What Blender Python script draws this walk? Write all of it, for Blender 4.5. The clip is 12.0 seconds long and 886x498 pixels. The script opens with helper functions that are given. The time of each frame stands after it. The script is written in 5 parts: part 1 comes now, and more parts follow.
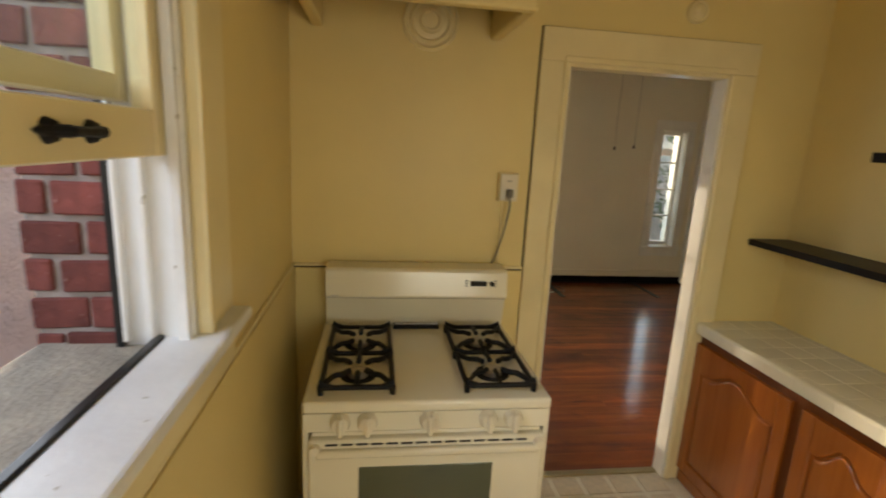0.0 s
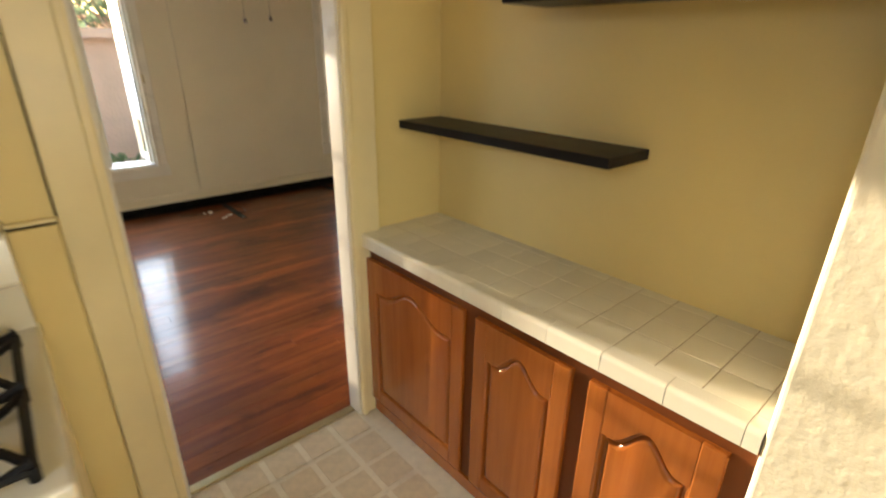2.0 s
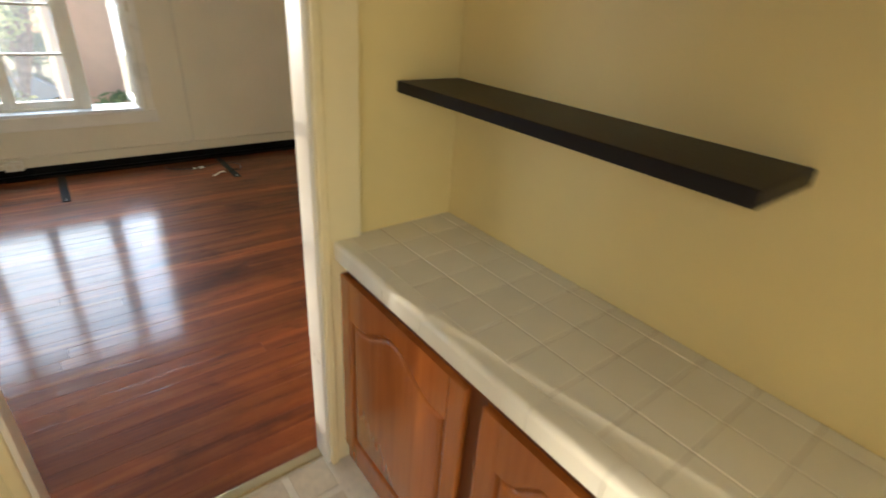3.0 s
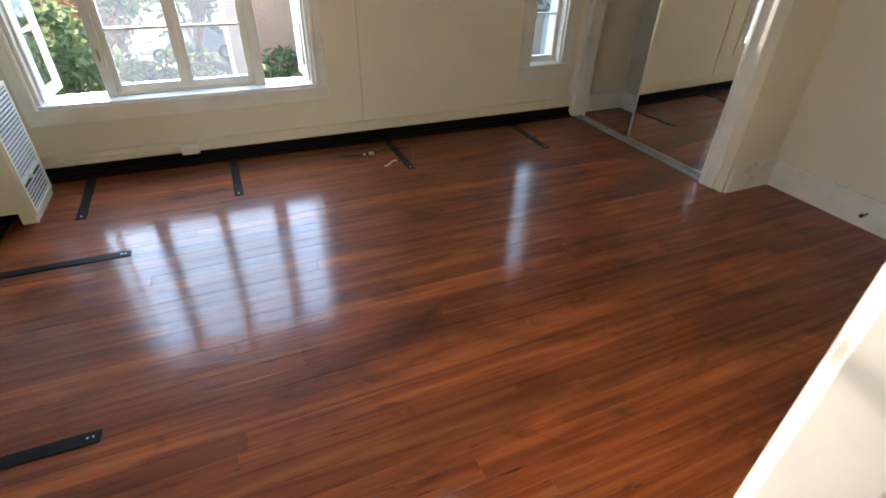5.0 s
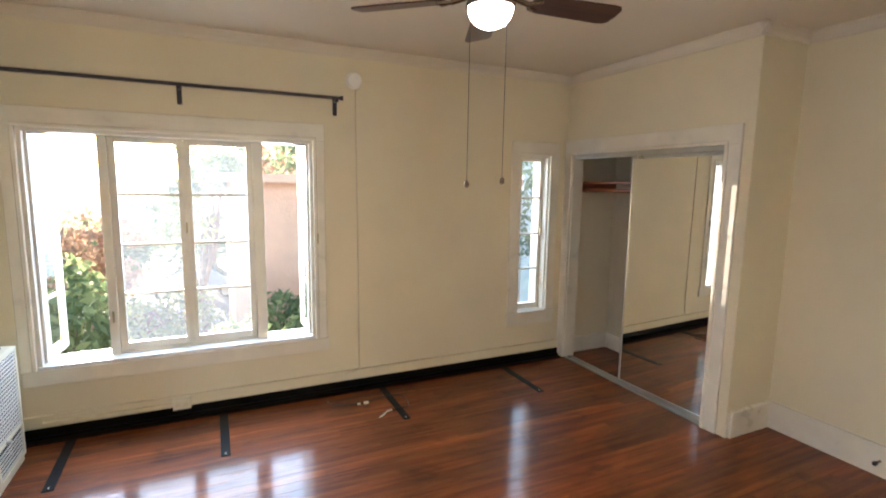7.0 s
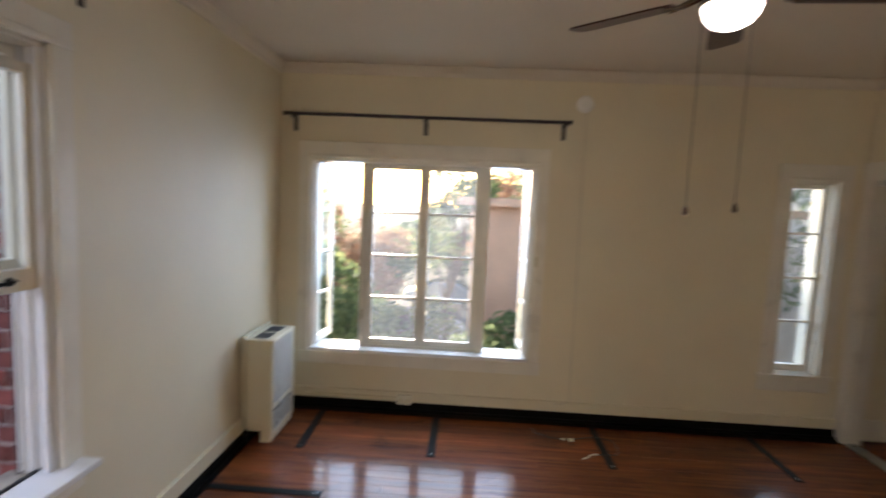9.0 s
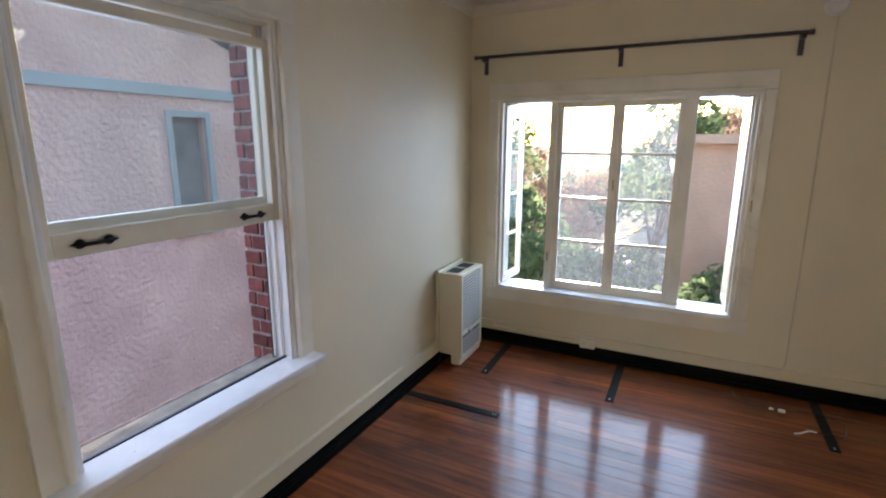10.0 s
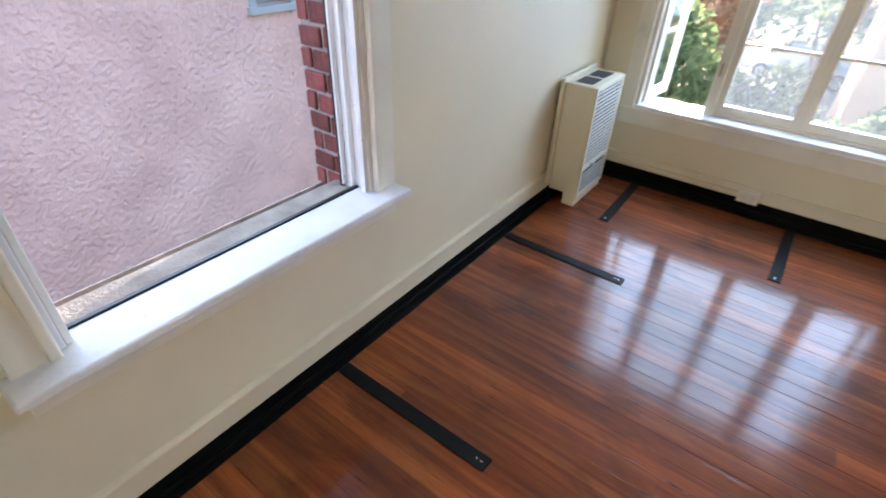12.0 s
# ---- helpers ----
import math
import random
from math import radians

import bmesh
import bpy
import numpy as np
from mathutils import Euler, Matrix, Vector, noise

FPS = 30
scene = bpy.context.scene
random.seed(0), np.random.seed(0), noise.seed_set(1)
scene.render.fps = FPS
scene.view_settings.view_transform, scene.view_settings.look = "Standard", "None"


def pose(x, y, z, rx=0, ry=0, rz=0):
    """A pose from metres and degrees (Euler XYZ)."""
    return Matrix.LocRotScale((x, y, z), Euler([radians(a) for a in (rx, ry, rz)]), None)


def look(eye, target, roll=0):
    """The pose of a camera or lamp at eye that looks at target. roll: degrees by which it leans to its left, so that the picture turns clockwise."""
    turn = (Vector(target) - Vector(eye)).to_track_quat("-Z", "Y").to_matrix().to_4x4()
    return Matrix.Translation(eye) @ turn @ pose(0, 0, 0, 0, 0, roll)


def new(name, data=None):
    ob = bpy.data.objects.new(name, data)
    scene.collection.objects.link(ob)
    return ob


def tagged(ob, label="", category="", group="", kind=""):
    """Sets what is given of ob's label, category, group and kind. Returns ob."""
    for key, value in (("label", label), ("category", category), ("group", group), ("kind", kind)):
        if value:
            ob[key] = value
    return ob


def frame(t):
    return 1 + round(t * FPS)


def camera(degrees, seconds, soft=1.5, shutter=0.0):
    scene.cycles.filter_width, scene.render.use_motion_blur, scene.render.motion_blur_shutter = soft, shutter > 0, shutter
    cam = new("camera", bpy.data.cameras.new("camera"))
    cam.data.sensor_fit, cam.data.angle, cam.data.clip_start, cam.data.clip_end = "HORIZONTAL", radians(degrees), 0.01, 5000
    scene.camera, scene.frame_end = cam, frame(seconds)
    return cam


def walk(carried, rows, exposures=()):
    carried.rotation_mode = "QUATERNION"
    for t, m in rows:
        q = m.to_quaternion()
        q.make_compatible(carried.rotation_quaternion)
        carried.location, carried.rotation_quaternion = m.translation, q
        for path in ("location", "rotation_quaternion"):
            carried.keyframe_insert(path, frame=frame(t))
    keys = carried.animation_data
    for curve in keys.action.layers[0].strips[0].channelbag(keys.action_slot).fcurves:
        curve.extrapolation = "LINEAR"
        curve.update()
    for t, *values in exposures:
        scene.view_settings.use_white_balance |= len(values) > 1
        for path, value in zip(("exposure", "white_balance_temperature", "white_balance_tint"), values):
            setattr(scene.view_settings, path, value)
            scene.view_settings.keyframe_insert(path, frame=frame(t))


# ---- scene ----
cam = camera(84.3, 12.0, soft=1.8, shutter=0.4)
EXPOSURE = [(0.0, 1.98, 6550, 11), (1.0, 2.25, 6500, 9), (1.5, 2.38, 6450, 10), (2.5, 2.56, 6050, 11), (3.0, 2.56, 5850, 11), (3.5, 2.4, 5500, 12), (5.5, 2.85, 5350, 12), (6.0, 3.05, 5450, 13), (6.5, 3.3, 5600, 14), (8.5, 2.02, 5900, 18), (9.5, 2.1, 5600, 17), (10.5, 2.1, 5350, 15), (11.0, 2.28, 5350, 15), (11.5, 2.62, 5350, 15), (12.0, 2.78, 5350, 15)]
PATH = [
    (0, (2.959, 2.932, 1.717), (3.236, 4.867, 1.295), 3.0),
    (0.5, (3.043, 2.963, 1.72), (3.687, 4.806, 1.286), 2.0),
    (1, (3.203, 3.052, 1.694), (4.271, 4.685, 1.256), 0.6),
    (1.5, (3.382, 3.272, 1.665), (4.588, 4.8, 1.207), 0.5),
    (2, (3.596, 3.47, 1.603), (4.827, 4.851, 0.843), 0.8),
    (2.5, (3.89, 3.669, 1.57), (5.129, 4.935, 0.64), 1.7),
    (3, (4.037, 3.919, 1.546), (5.167, 5.292, 0.629), 4.3),
    (3.5, (4.12, 4.277, 1.569), (4.965, 5.856, 0.679), 5.2),
    (5.5, (3.985, 5.08, 1.573), (4.664, 6.578, 0.435), 1.9),
    (6, (3.968, 5.067, 1.662), (4.743, 6.729, 0.864), 1.8),
    (6.5, (3.959, 5.056, 1.744), (4.796, 6.808, 1.265), 2.2),
    (6.7, (3.951, 5.04, 1.75), (4.795, 6.812, 1.366), 1.7),
    (8.5, (3.959, 5.05, 1.758), (4.55, 6.96, 1.684), -0.2),
    (9, (4.141, 5.062, 1.744), (4.044, 7.05, 1.553), 2.5),
    (9.5, (4.261, 5.046, 1.751), (3.592, 6.903, 1.434), 0.8),
    (10, (4.302, 5.045, 1.726), (3.429, 6.793, 1.298), 0.1),
    (10.5, (4.254, 5.084, 1.666), (3.324, 6.734, 1.024), -0.1),
    (11, (4.086, 5.238, 1.594), (3.196, 6.78, 0.684), 0.3),
    (11.5, (3.928, 5.393, 1.565), (3.053, 6.881, 0.554), 2.5),
    (12, (3.765, 5.649, 1.511), (2.797, 6.978, 0.372), 2.1),
]
walk(cam, [(t, look(eye, target, roll)) for t, eye, target, roll in PATH], EXPOSURE)

# ---- world and light ----
SUN_AZ, SUN_EL = -10.0, 6.0
world = bpy.data.worlds.new("sky")
scene.world = world
world.use_nodes = True
wn, wl = world.node_tree.nodes, world.node_tree.links
sky = wn.new("ShaderNodeTexSky")
sky.sky_type = "NISHITA"
sky.sun_disc = False
sky.sun_elevation = radians(SUN_EL)
sky.dust_density, sky.ozone_density = 1.4, 1.2
sky.sun_rotation = radians(SUN_AZ)
wl.new(sky.outputs[0], wn["Background"].inputs[0])
wn["Background"].inputs[1].default_value = 0.15

sun = new("sun", bpy.data.lights.new("sun", "SUN"))
sun.data.energy, sun.data.angle, sun.data.color = 2.6, radians(0.6), (1.0, 0.84, 0.62)
sd = Vector((math.sin(radians(SUN_AZ)) * math.cos(radians(SUN_EL)), math.cos(radians(SUN_AZ)) * math.cos(radians(SUN_EL)), math.sin(radians(SUN_EL))))
sun.matrix_world = look(sd * 20, (0, 0, 0))


def window_light(x, y, z, rx, ry, rz, w, h, power, colour):
    """Sky light standing in a window's opening."""
    la = new("window_light", bpy.data.lights.new("window_light", "AREA"))
    la.data.shape, la.data.size, la.data.size_y = "RECTANGLE", w, h
    la.data.energy, la.data.color = power, colour
    la.matrix_world = pose(x, y, z, rx, ry, rz)
    return la


window_light(3.76, 10.6, 2.05, -64, 0, 0, 3.3, 3.0, 50, (0.70, 0.85, 1.0))
window_light(7.6, 10.2, 2.05, -64, 0, 0, 1.8, 2.8, 12, (0.72, 0.86, 1.0))
window_light(0.70, 6.30, 2.10, 62, 0, -90, 2.6, 2.4, 13, (0.84, 0.90, 1.0))
window_light(0.90, 2.70, 2.90, 52, 0, -70, 1.3, 1.6, 11.5, (0.86, 0.91, 1.0))
# warm lamp added outside the unseen back window to brighten the stove wall
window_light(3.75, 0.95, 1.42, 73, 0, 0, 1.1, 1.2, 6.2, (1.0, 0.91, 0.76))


# ---- materials ----
def nodes_of(name):
    m = bpy.data.materials.new(name)
    m.use_nodes = True
    return m, m.node_tree.nodes, m.node_tree.links, m.node_tree.nodes["Principled BSDF"]


def surface(name, col, rough=0.5, metal=0.0, vary=0.06, scale=3.0, grain=60.0, bump=0.05, depth=0.01, wear=None, spec=0.5, coat=0.0, island=0.0, stretch=(1, 1, 1)):
    """A painted or plain surface: a base colour, large soft stains, fine grain and relief."""
    m, n, l, b = nodes_of(name)
    tc = n.new("ShaderNodeTexCoord")
    mp = n.new("ShaderNodeMapping")
    mp.inputs["Scale"].default_value = stretch
    l.new(tc.outputs["Object"], mp.inputs[0])
    big = n.new("ShaderNodeTexNoise")
    big.inputs["Scale"].default_value = scale
    big.inputs["Detail"].default_value = 6
    l.new(mp.outputs[0], big.inputs["Vector"])
    fine = n.new("ShaderNodeTexNoise")
    fine.inputs["Scale"].default_value = grain
    fine.inputs["Detail"].default_value = 4
    l.new(mp.outputs[0], fine.inputs["Vector"])
    ramp = n.new("ShaderNodeValToRGB")
    c = Vector(col)
    lo, hi = c * (1 - vary * 1.6), c * (1 + vary)
    ramp.color_ramp.elements[0].color = (*lo, 1)
    ramp.color_ramp.elements[0].position = 0.3
    ramp.color_ramp.elements[1].color = (*[min(1, v) for v in hi], 1)
    ramp.color_ramp.elements[1].position = 0.7
    l.new(big.outputs[0], ramp.inputs[0])
    out = ramp.outputs[0]
    if wear:
        worn = n.new("ShaderNodeValToRGB")
        worn.color_ramp.elements[0].position, worn.color_ramp.elements[1].position = 0.70, 0.74
        mixer = n.new("ShaderNodeMix")
        mixer.data_type = "RGBA"
        l.new(fine.outputs[0], worn.inputs[0])
        l.new(worn.outputs[0], mixer.inputs["Factor"])
        l.new(out, mixer.inputs["A"])
        mixer.inputs["B"].default_value = (*wear, 1)
        out = mixer.outputs["Result"]
    if island:
        info = n.new("ShaderNodeObjectInfo")
        hsv = n.new("ShaderNodeHueSaturation")
        mr = n.new("ShaderNodeMapRange")
        mr.inputs["To Min"].default_value, mr.inputs["To Max"].default_value = 1 - island, 1 + island
        l.new(info.outputs["Random"], mr.inputs[0])
        l.new(mr.outputs[0], hsv.inputs["Value"])
        l.new(out, hsv.inputs["Color"])
        out = hsv.outputs[0]
    l.new(out, b.inputs["Base Color"])
    rr = n.new("ShaderNodeMapRange")
    rr.inputs["To Min"].default_value, rr.inputs["To Max"].default_value = max(0.02, rough - 0.08), min(1, rough + 0.08)
    l.new(big.outputs[0], rr.inputs[0])
    l.new(rr.outputs[0], b.inputs["Roughness"])
    b.inputs["Metallic"].default_value = metal
    b.inputs["Specular IOR Level"].default_value = spec
    b.inputs["Coat Weight"].default_value = coat
    b.inputs["Coat Roughness"].default_value = 0.12
    if bump:
        bp = n.new("ShaderNodeBump")
        bp.inputs["Strength"].default_value = bump
        bp.inputs["Distance"].default_value = depth
        l.new(fine.outputs[0], bp.inputs["Height"])
        l.new(bp.outputs[0], b.inputs["Normal"])
    return m


def wood(name, dark, light, rough=0.3, axis=0, island=0.3, coat=0.3, ring=14.0, bump=0.06, coat_rough=0.15, span=(0.36, 0.66), spec=0.5):
    """Lacquered timber whose grain runs along the given axis."""
    m, n, l, b = nodes_of(name)
    tc = n.new("ShaderNodeTexCoord")
    info = n.new("ShaderNodeObjectInfo")
    add = n.new("ShaderNodeVectorMath")
    add.operation = "MULTIPLY_ADD"
    add.inputs[1].default_value = (37.0, 23.0, 11.0)
    l.new(info.outputs["Random"], add.inputs[0])
    l.new(tc.outputs["Object"], add.inputs[2])
    mp = n.new("ShaderNodeMapping")
    s = [ring, ring, ring]
    s[axis] = ring * 0.07
    mp.inputs["Scale"].default_value = s
    l.new(add.outputs[0], mp.inputs[0])
    g1 = n.new("ShaderNodeTexNoise")
    g1.inputs["Scale"].default_value, g1.inputs["Detail"].default_value, g1.inputs["Distortion"].default_value = 1.2, 8, 1.5
    l.new(mp.outputs[0], g1.inputs["Vector"])
    g2 = n.new("ShaderNodeTexNoise")
    g2.inputs["Scale"].default_value, g2.inputs["Detail"].default_value = 9.0, 6
    l.new(mp.outputs[0], g2.inputs["Vector"])
    mixv = n.new("ShaderNodeMath")
    mixv.operation = "MULTIPLY_ADD"
    mixv.inputs[1].default_value = 0.45
    l.new(g2.outputs[0], mixv.inputs[0])
    half = n.new("ShaderNodeMath")
    half.operation = "MULTIPLY"
    half.inputs[1].default_value = 0.6
    l.new(g1.outputs[0], half.inputs[0])
    l.new(half.outputs[0], mixv.inputs[2])
    ramp = n.new("ShaderNodeValToRGB")
    ramp.color_ramp.elements[0].color, ramp.color_ramp.elements[0].position = (*dark, 1), span[0]
    ramp.color_ramp.elements[1].color, ramp.color_ramp.elements[1].position = (*light, 1), span[1]
    l.new(mixv.outputs[0], ramp.inputs[0])
    hsv = n.new("ShaderNodeHueSaturation")
    mr = n.new("ShaderNodeMapRange")
    mr.inputs["To Min"].default_value, mr.inputs["To Max"].default_value = 1 - island, 1 + island
    l.new(info.outputs["Random"], mr.inputs[0])
    l.new(mr.outputs[0], hsv.inputs["Value"])
    l.new(ramp.outputs[0], hsv.inputs["Color"])
    l.new(hsv.outputs[0], b.inputs["Base Color"])
    b.inputs["Roughness"].default_value = rough
    b.inputs["Specular IOR Level"].default_value = spec
    b.inputs["Coat Weight"].default_value = coat
    b.inputs["Coat Roughness"].default_value = coat_rough
    bp = n.new("ShaderNodeBump")
    bp.inputs["Strength"].default_value, bp.inputs["Distance"].default_value = bump, 0.004
    l.new(mixv.outputs[0], bp.inputs["Height"])
    l.new(bp.outputs[0], b.inputs["Normal"])
    return m


def floor_pine(name):
    """Old varnished pine boards: streaked grain, worn patches, dark cracks and raised grain under a gloss coat."""
    m, n, l, b = nodes_of(name)
    tc, info, geo = n.new("ShaderNodeTexCoord"), n.new("ShaderNodeObjectInfo"), n.new("ShaderNodeNewGeometry")
    add = n.new("ShaderNodeVectorMath")
    add.operation = "MULTIPLY_ADD"
    add.inputs[1].default_value = (41.0, 17.0, 7.0)
    l.new(info.outputs["Random"], add.inputs[0])
    l.new(tc.outputs["Object"], add.inputs[2])

    def noise(src, stretch, detail, distort=0.0, rough=0.5):
        mp, nz = n.new("ShaderNodeMapping"), n.new("ShaderNodeTexNoise")
        mp.inputs["Scale"].default_value = stretch
        nz.inputs["Scale"].default_value, nz.inputs["Detail"].default_value = 1.0, detail
        nz.inputs["Distortion"].default_value, nz.inputs["Roughness"].default_value = distort, rough
        l.new(src, mp.inputs[0])
        l.new(mp.outputs[0], nz.inputs["Vector"])
        return nz.outputs[0]

    def ranged(src, a, b_, lo, hi):
        r = n.new("ShaderNodeMapRange")
        for k, v in (("From Min", a), ("From Max", b_), ("To Min", lo), ("To Max", hi)):
            r.inputs[k].default_value = v
        l.new(src, r.inputs[0])
        return r.outputs[0]

    def math2(op, a, b_):
        q = n.new("ShaderNodeMath")
        q.operation = op
        for k, v in ((0, a), (1, b_)):
            if isinstance(v, float):
                q.inputs[k].default_value = v
            else:
                l.new(v, q.inputs[k])
        return q.outputs[0]
    broad = noise(add.outputs[0], (0.7, 16.0, 10.0), 5, 1.2)
    fine = noise(add.outputs[0], (5.0, 190.0, 60.0), 4, 0.4)
    patch = noise(geo.outputs["Position"], (0.9, 2.6, 1.0), 6, 0.8, 0.6)
    crack = noise(geo.outputs["Position"], (3.5, 75.0, 1.0), 5, 0.8, 0.65)
    stain = noise(geo.outputs["Position"], (3.0, 6.0, 1.0), 5, 0.6, 0.6)
    tone = math2("ADD", math2("MULTIPLY", broad, 0.76), math2("MULTIPLY", fine, 0.24))
    ramp = n.new("ShaderNodeValToRGB")
    e = ramp.color_ramp.elements
    e[0].color, e[0].position = (0.066, 0.012, 0.004, 1), 0.24
    e[1].color, e[1].position = (0.310, 0.098, 0.020, 1), 0.78
    mid = ramp.color_ramp.elements.new(0.48)
    mid.color = (0.180, 0.042, 0.009, 1)
    l.new(tone, ramp.inputs[0])
    value = math2("MULTIPLY", ranged(info.outputs["Random"], 0.0, 1.0, 0.76, 1.24), ranged(patch, 0.34, 0.66, 0.58, 1.32))
    value = math2("MULTIPLY", value, ranged(stain, 0.30, 0.44, 0.55, 1.0))
    value = math2("MULTIPLY", value, ranged(crack, 0.63, 0.69, 1.0, 0.28))
    mul = n.new("ShaderNodeVectorMath")
    mul.operation = "SCALE"
    l.new(ramp.outputs[0], mul.inputs[0])
    l.new(value, mul.inputs["Scale"])
    l.new(mul.outputs[0], b.inputs["Base Color"])
    b.inputs["Roughness"].default_value = 0.5
    b.inputs["Specular IOR Level"].default_value = 0.12
    b.inputs["Coat Weight"].default_value = 0.62
    l.new(ranged(patch, 0.3, 0.7, 0.125, 0.075), b.inputs["Coat Roughness"])
    swell = noise(geo.outputs["Position"], (5.0, 24.0, 1.0), 4, 1.2, 0.55)
    height = math2("ADD", math2("MULTIPLY", swell, 0.75), math2("MULTIPLY", fine, 0.10))
    height = math2("SUBTRACT", height, math2("MULTIPLY", ranged(crack, 0.60, 0.69, 0.0, 1.0), 0.35))
    bp = n.new("ShaderNodeBump")
    bp.inputs["Strength"].default_value, bp.inputs["Distance"].default_value = 0.16, 0.006
    l.new(height, bp.inputs["Height"])
    l.new(bp.outputs[0], b.inputs["Normal"])
    l.new(bp.outputs[0], b.inputs["Coat Normal"])
    return m


def glass(name, tint=(1, 1, 1), dust=0.03):
    """Clear sheet glass: see-through, with gloss that grows towards grazing view."""
    m, n, l, b = nodes_of(name)
    n.remove(b)
    tr, gl, lw, mx = n.new("ShaderNodeBsdfTransparent"), n.new("ShaderNodeBsdfGlossy"), n.new("ShaderNodeLayerWeight"), n.new("ShaderNodeMixShader")
    tr.inputs[0].default_value = (*tint, 1)
    gl.inputs["Roughness"].default_value = 0.02
    lw.inputs[0].default_value = 0.5
    pw, ma = n.new("ShaderNodeMath"), n.new("ShaderNodeMath")
    pw.operation, pw.inputs[1].default_value = "POWER", 4.0
    ma.operation, ma.inputs[1].default_value, ma.inputs[2].default_value = "MULTIPLY_ADD", 0.14, 0.02
    l.new(lw.outputs["Facing"], pw.inputs[0])
    l.new(pw.outputs[0], ma.inputs[0])
    l.new(ma.outputs[0], mx.inputs[0])
    l.new(tr.outputs[0], mx.inputs[1])
    l.new(gl.outputs[0], mx.inputs[2])
    # a film of dust that scatters the daylight
    du, dm, ds, dr = n.new("ShaderNodeBsdfTranslucent"), n.new("ShaderNodeMixShader"), n.new("ShaderNodeTexNoise"), n.new("ShaderNodeMapRange")
    du.inputs[0].default_value = (0.9, 0.92, 0.95, 1)
    ds.inputs["Scale"].default_value, ds.inputs["Detail"].default_value = 9.0, 6
    dr.inputs["To Min"].default_value, dr.inputs["To Max"].default_value = dust * 0.5, dust * 1.5
    l.new(ds.outputs[0], dr.inputs[0])
    l.new(dr.outputs[0], dm.inputs[0])
    l.new(mx.outputs[0], dm.inputs[1])
    l.new(du.outputs[0], dm.inputs[2])
    l.new(dm.outputs[0], n["Material Output"].inputs[0])
    return m


def glow(name, colour, strength):
    m, n, l, b = nodes_of(name)
    b.inputs["Base Color"].default_value = (*colour, 1)
    b.inputs["Emission Color"].default_value = (*colour, 1)
    b.inputs["Emission Strength"].default_value = strength
    return m


CREAM = surface("cream_wall_paint", (0.755, 0.685, 0.510), 0.55, vary=0.04, scale=1.3, grain=90, bump=0.06)
YELLOW = surface("yellow_wall_paint", (0.78, 0.635, 0.285), 0.42, vary=0.05, scale=1.5, grain=70, bump=0.07)
YELLOW_TRIM = surface("yellow_trim_paint", (0.82, 0.71, 0.42), 0.32, vary=0.05, scale=4, grain=40, bump=0.05)
ROUGHCAST = surface("rough_cream_plaster", (0.75, 0.69, 0.52), 0.6, vary=0.05, scale=3, grain=45, bump=0.22)
WHITE = surface("white_trim_paint", (0.78, 0.74, 0.64), 0.3, vary=0.05, scale=5, grain=35, bump=0.05)
OLDWHITE = surface("chipped_white_paint", (0.80, 0.80, 0.80), 0.4, vary=0.06, scale=6, grain=30, bump=0.2, wear=(0.45, 0.42, 0.36))
CEIL = surface("ceiling_paint", (0.70, 0.64, 0.54), 0.7, vary=0.03, scale=1, grain=120, bump=0.15)
FLOOR = floor_pine("red_brown_pine")
SUBFLOOR = surface("dark_subfloor", (0.015, 0.008, 0.005), 0.8)
TAPE = surface("black_rubber", (0.012, 0.012, 0.012), 0.45, vary=0.2, grain=30, bump=0.15, spec=0.08)
BAND = surface("black_base_paint", (0.007, 0.007, 0.006), 0.45, vary=0.3, grain=20, bump=0.2, spec=0.06)
VINYL = surface("cream_vinyl", (0.62, 0.53, 0.38), 0.3, vary=0.08, scale=30, grain=200, bump=0.1)
VINYL_LINE = surface("pale_vinyl_line", (0.74, 0.68, 0.54), 0.3, vary=0.05, scale=30, grain=200)
TILE = surface("glazed_cream_tile", (0.80, 0.76, 0.62), 0.13, vary=0.03, scale=6, grain=20, bump=0.03, island=0.04)
GROUT = surface("tile_grout", (0.50, 0.42, 0.29), 0.8, vary=0.15, scale=20)
CABINET = wood("honey_oak", (0.29, 0.078, 0.011), (0.40, 0.122, 0.018), 0.26, 2, 0.06, 0.6, 6.0, 0.02)
# oak frame colour with the shade between the doors darkened into it
FRAME_SHADE = surface("shaded_oak_frame", (0.15, 0.040, 0.007), 0.4, vary=0.1)
SHELF = surface("black_shelf_laminate", (0.012, 0.011, 0.012), 0.42, vary=0.15, grain=90, bump=0.06, spec=0.2)
ENAMEL = surface("bisque_enamel", (0.80, 0.76, 0.62), 0.2, vary=0.02, scale=4, grain=8, bump=0.01, coat=0.4)
IRON = surface("black_cast_iron", (0.008, 0.008, 0.009), 0.5, vary=0.2, grain=150, bump=0.2, spec=0.2)
BURNER = surface("dull_aluminium", (0.50, 0.46, 0.40), 0.4, metal=0.6, vary=0.15, grain=60)
OVENGLASS = surface("smoked_oven_glass", (0.10, 0.11, 0.07), 0.1, vary=0.05, bump=0)
BLACK = surface("black_plastic", (0.012, 0.012, 0.012), 0.3, vary=0.1)
PLASTIC = surface("ivory_plastic", (0.78, 0.73, 0.60), 0.35, vary=0.03)
WHITE_PLASTIC = surface("white_plastic", (0.86, 0.85, 0.82), 0.35, vary=0.02)
CORD = surface("grey_cord", (0.16, 0.15, 0.13), 0.5, vary=0.1)
WIRE = surface("painted_cable", (0.66, 0.60, 0.46), 0.5, vary=0.05)
BRASS = surface("aged_brass", (0.45, 0.38, 0.22), 0.35, metal=0.9)
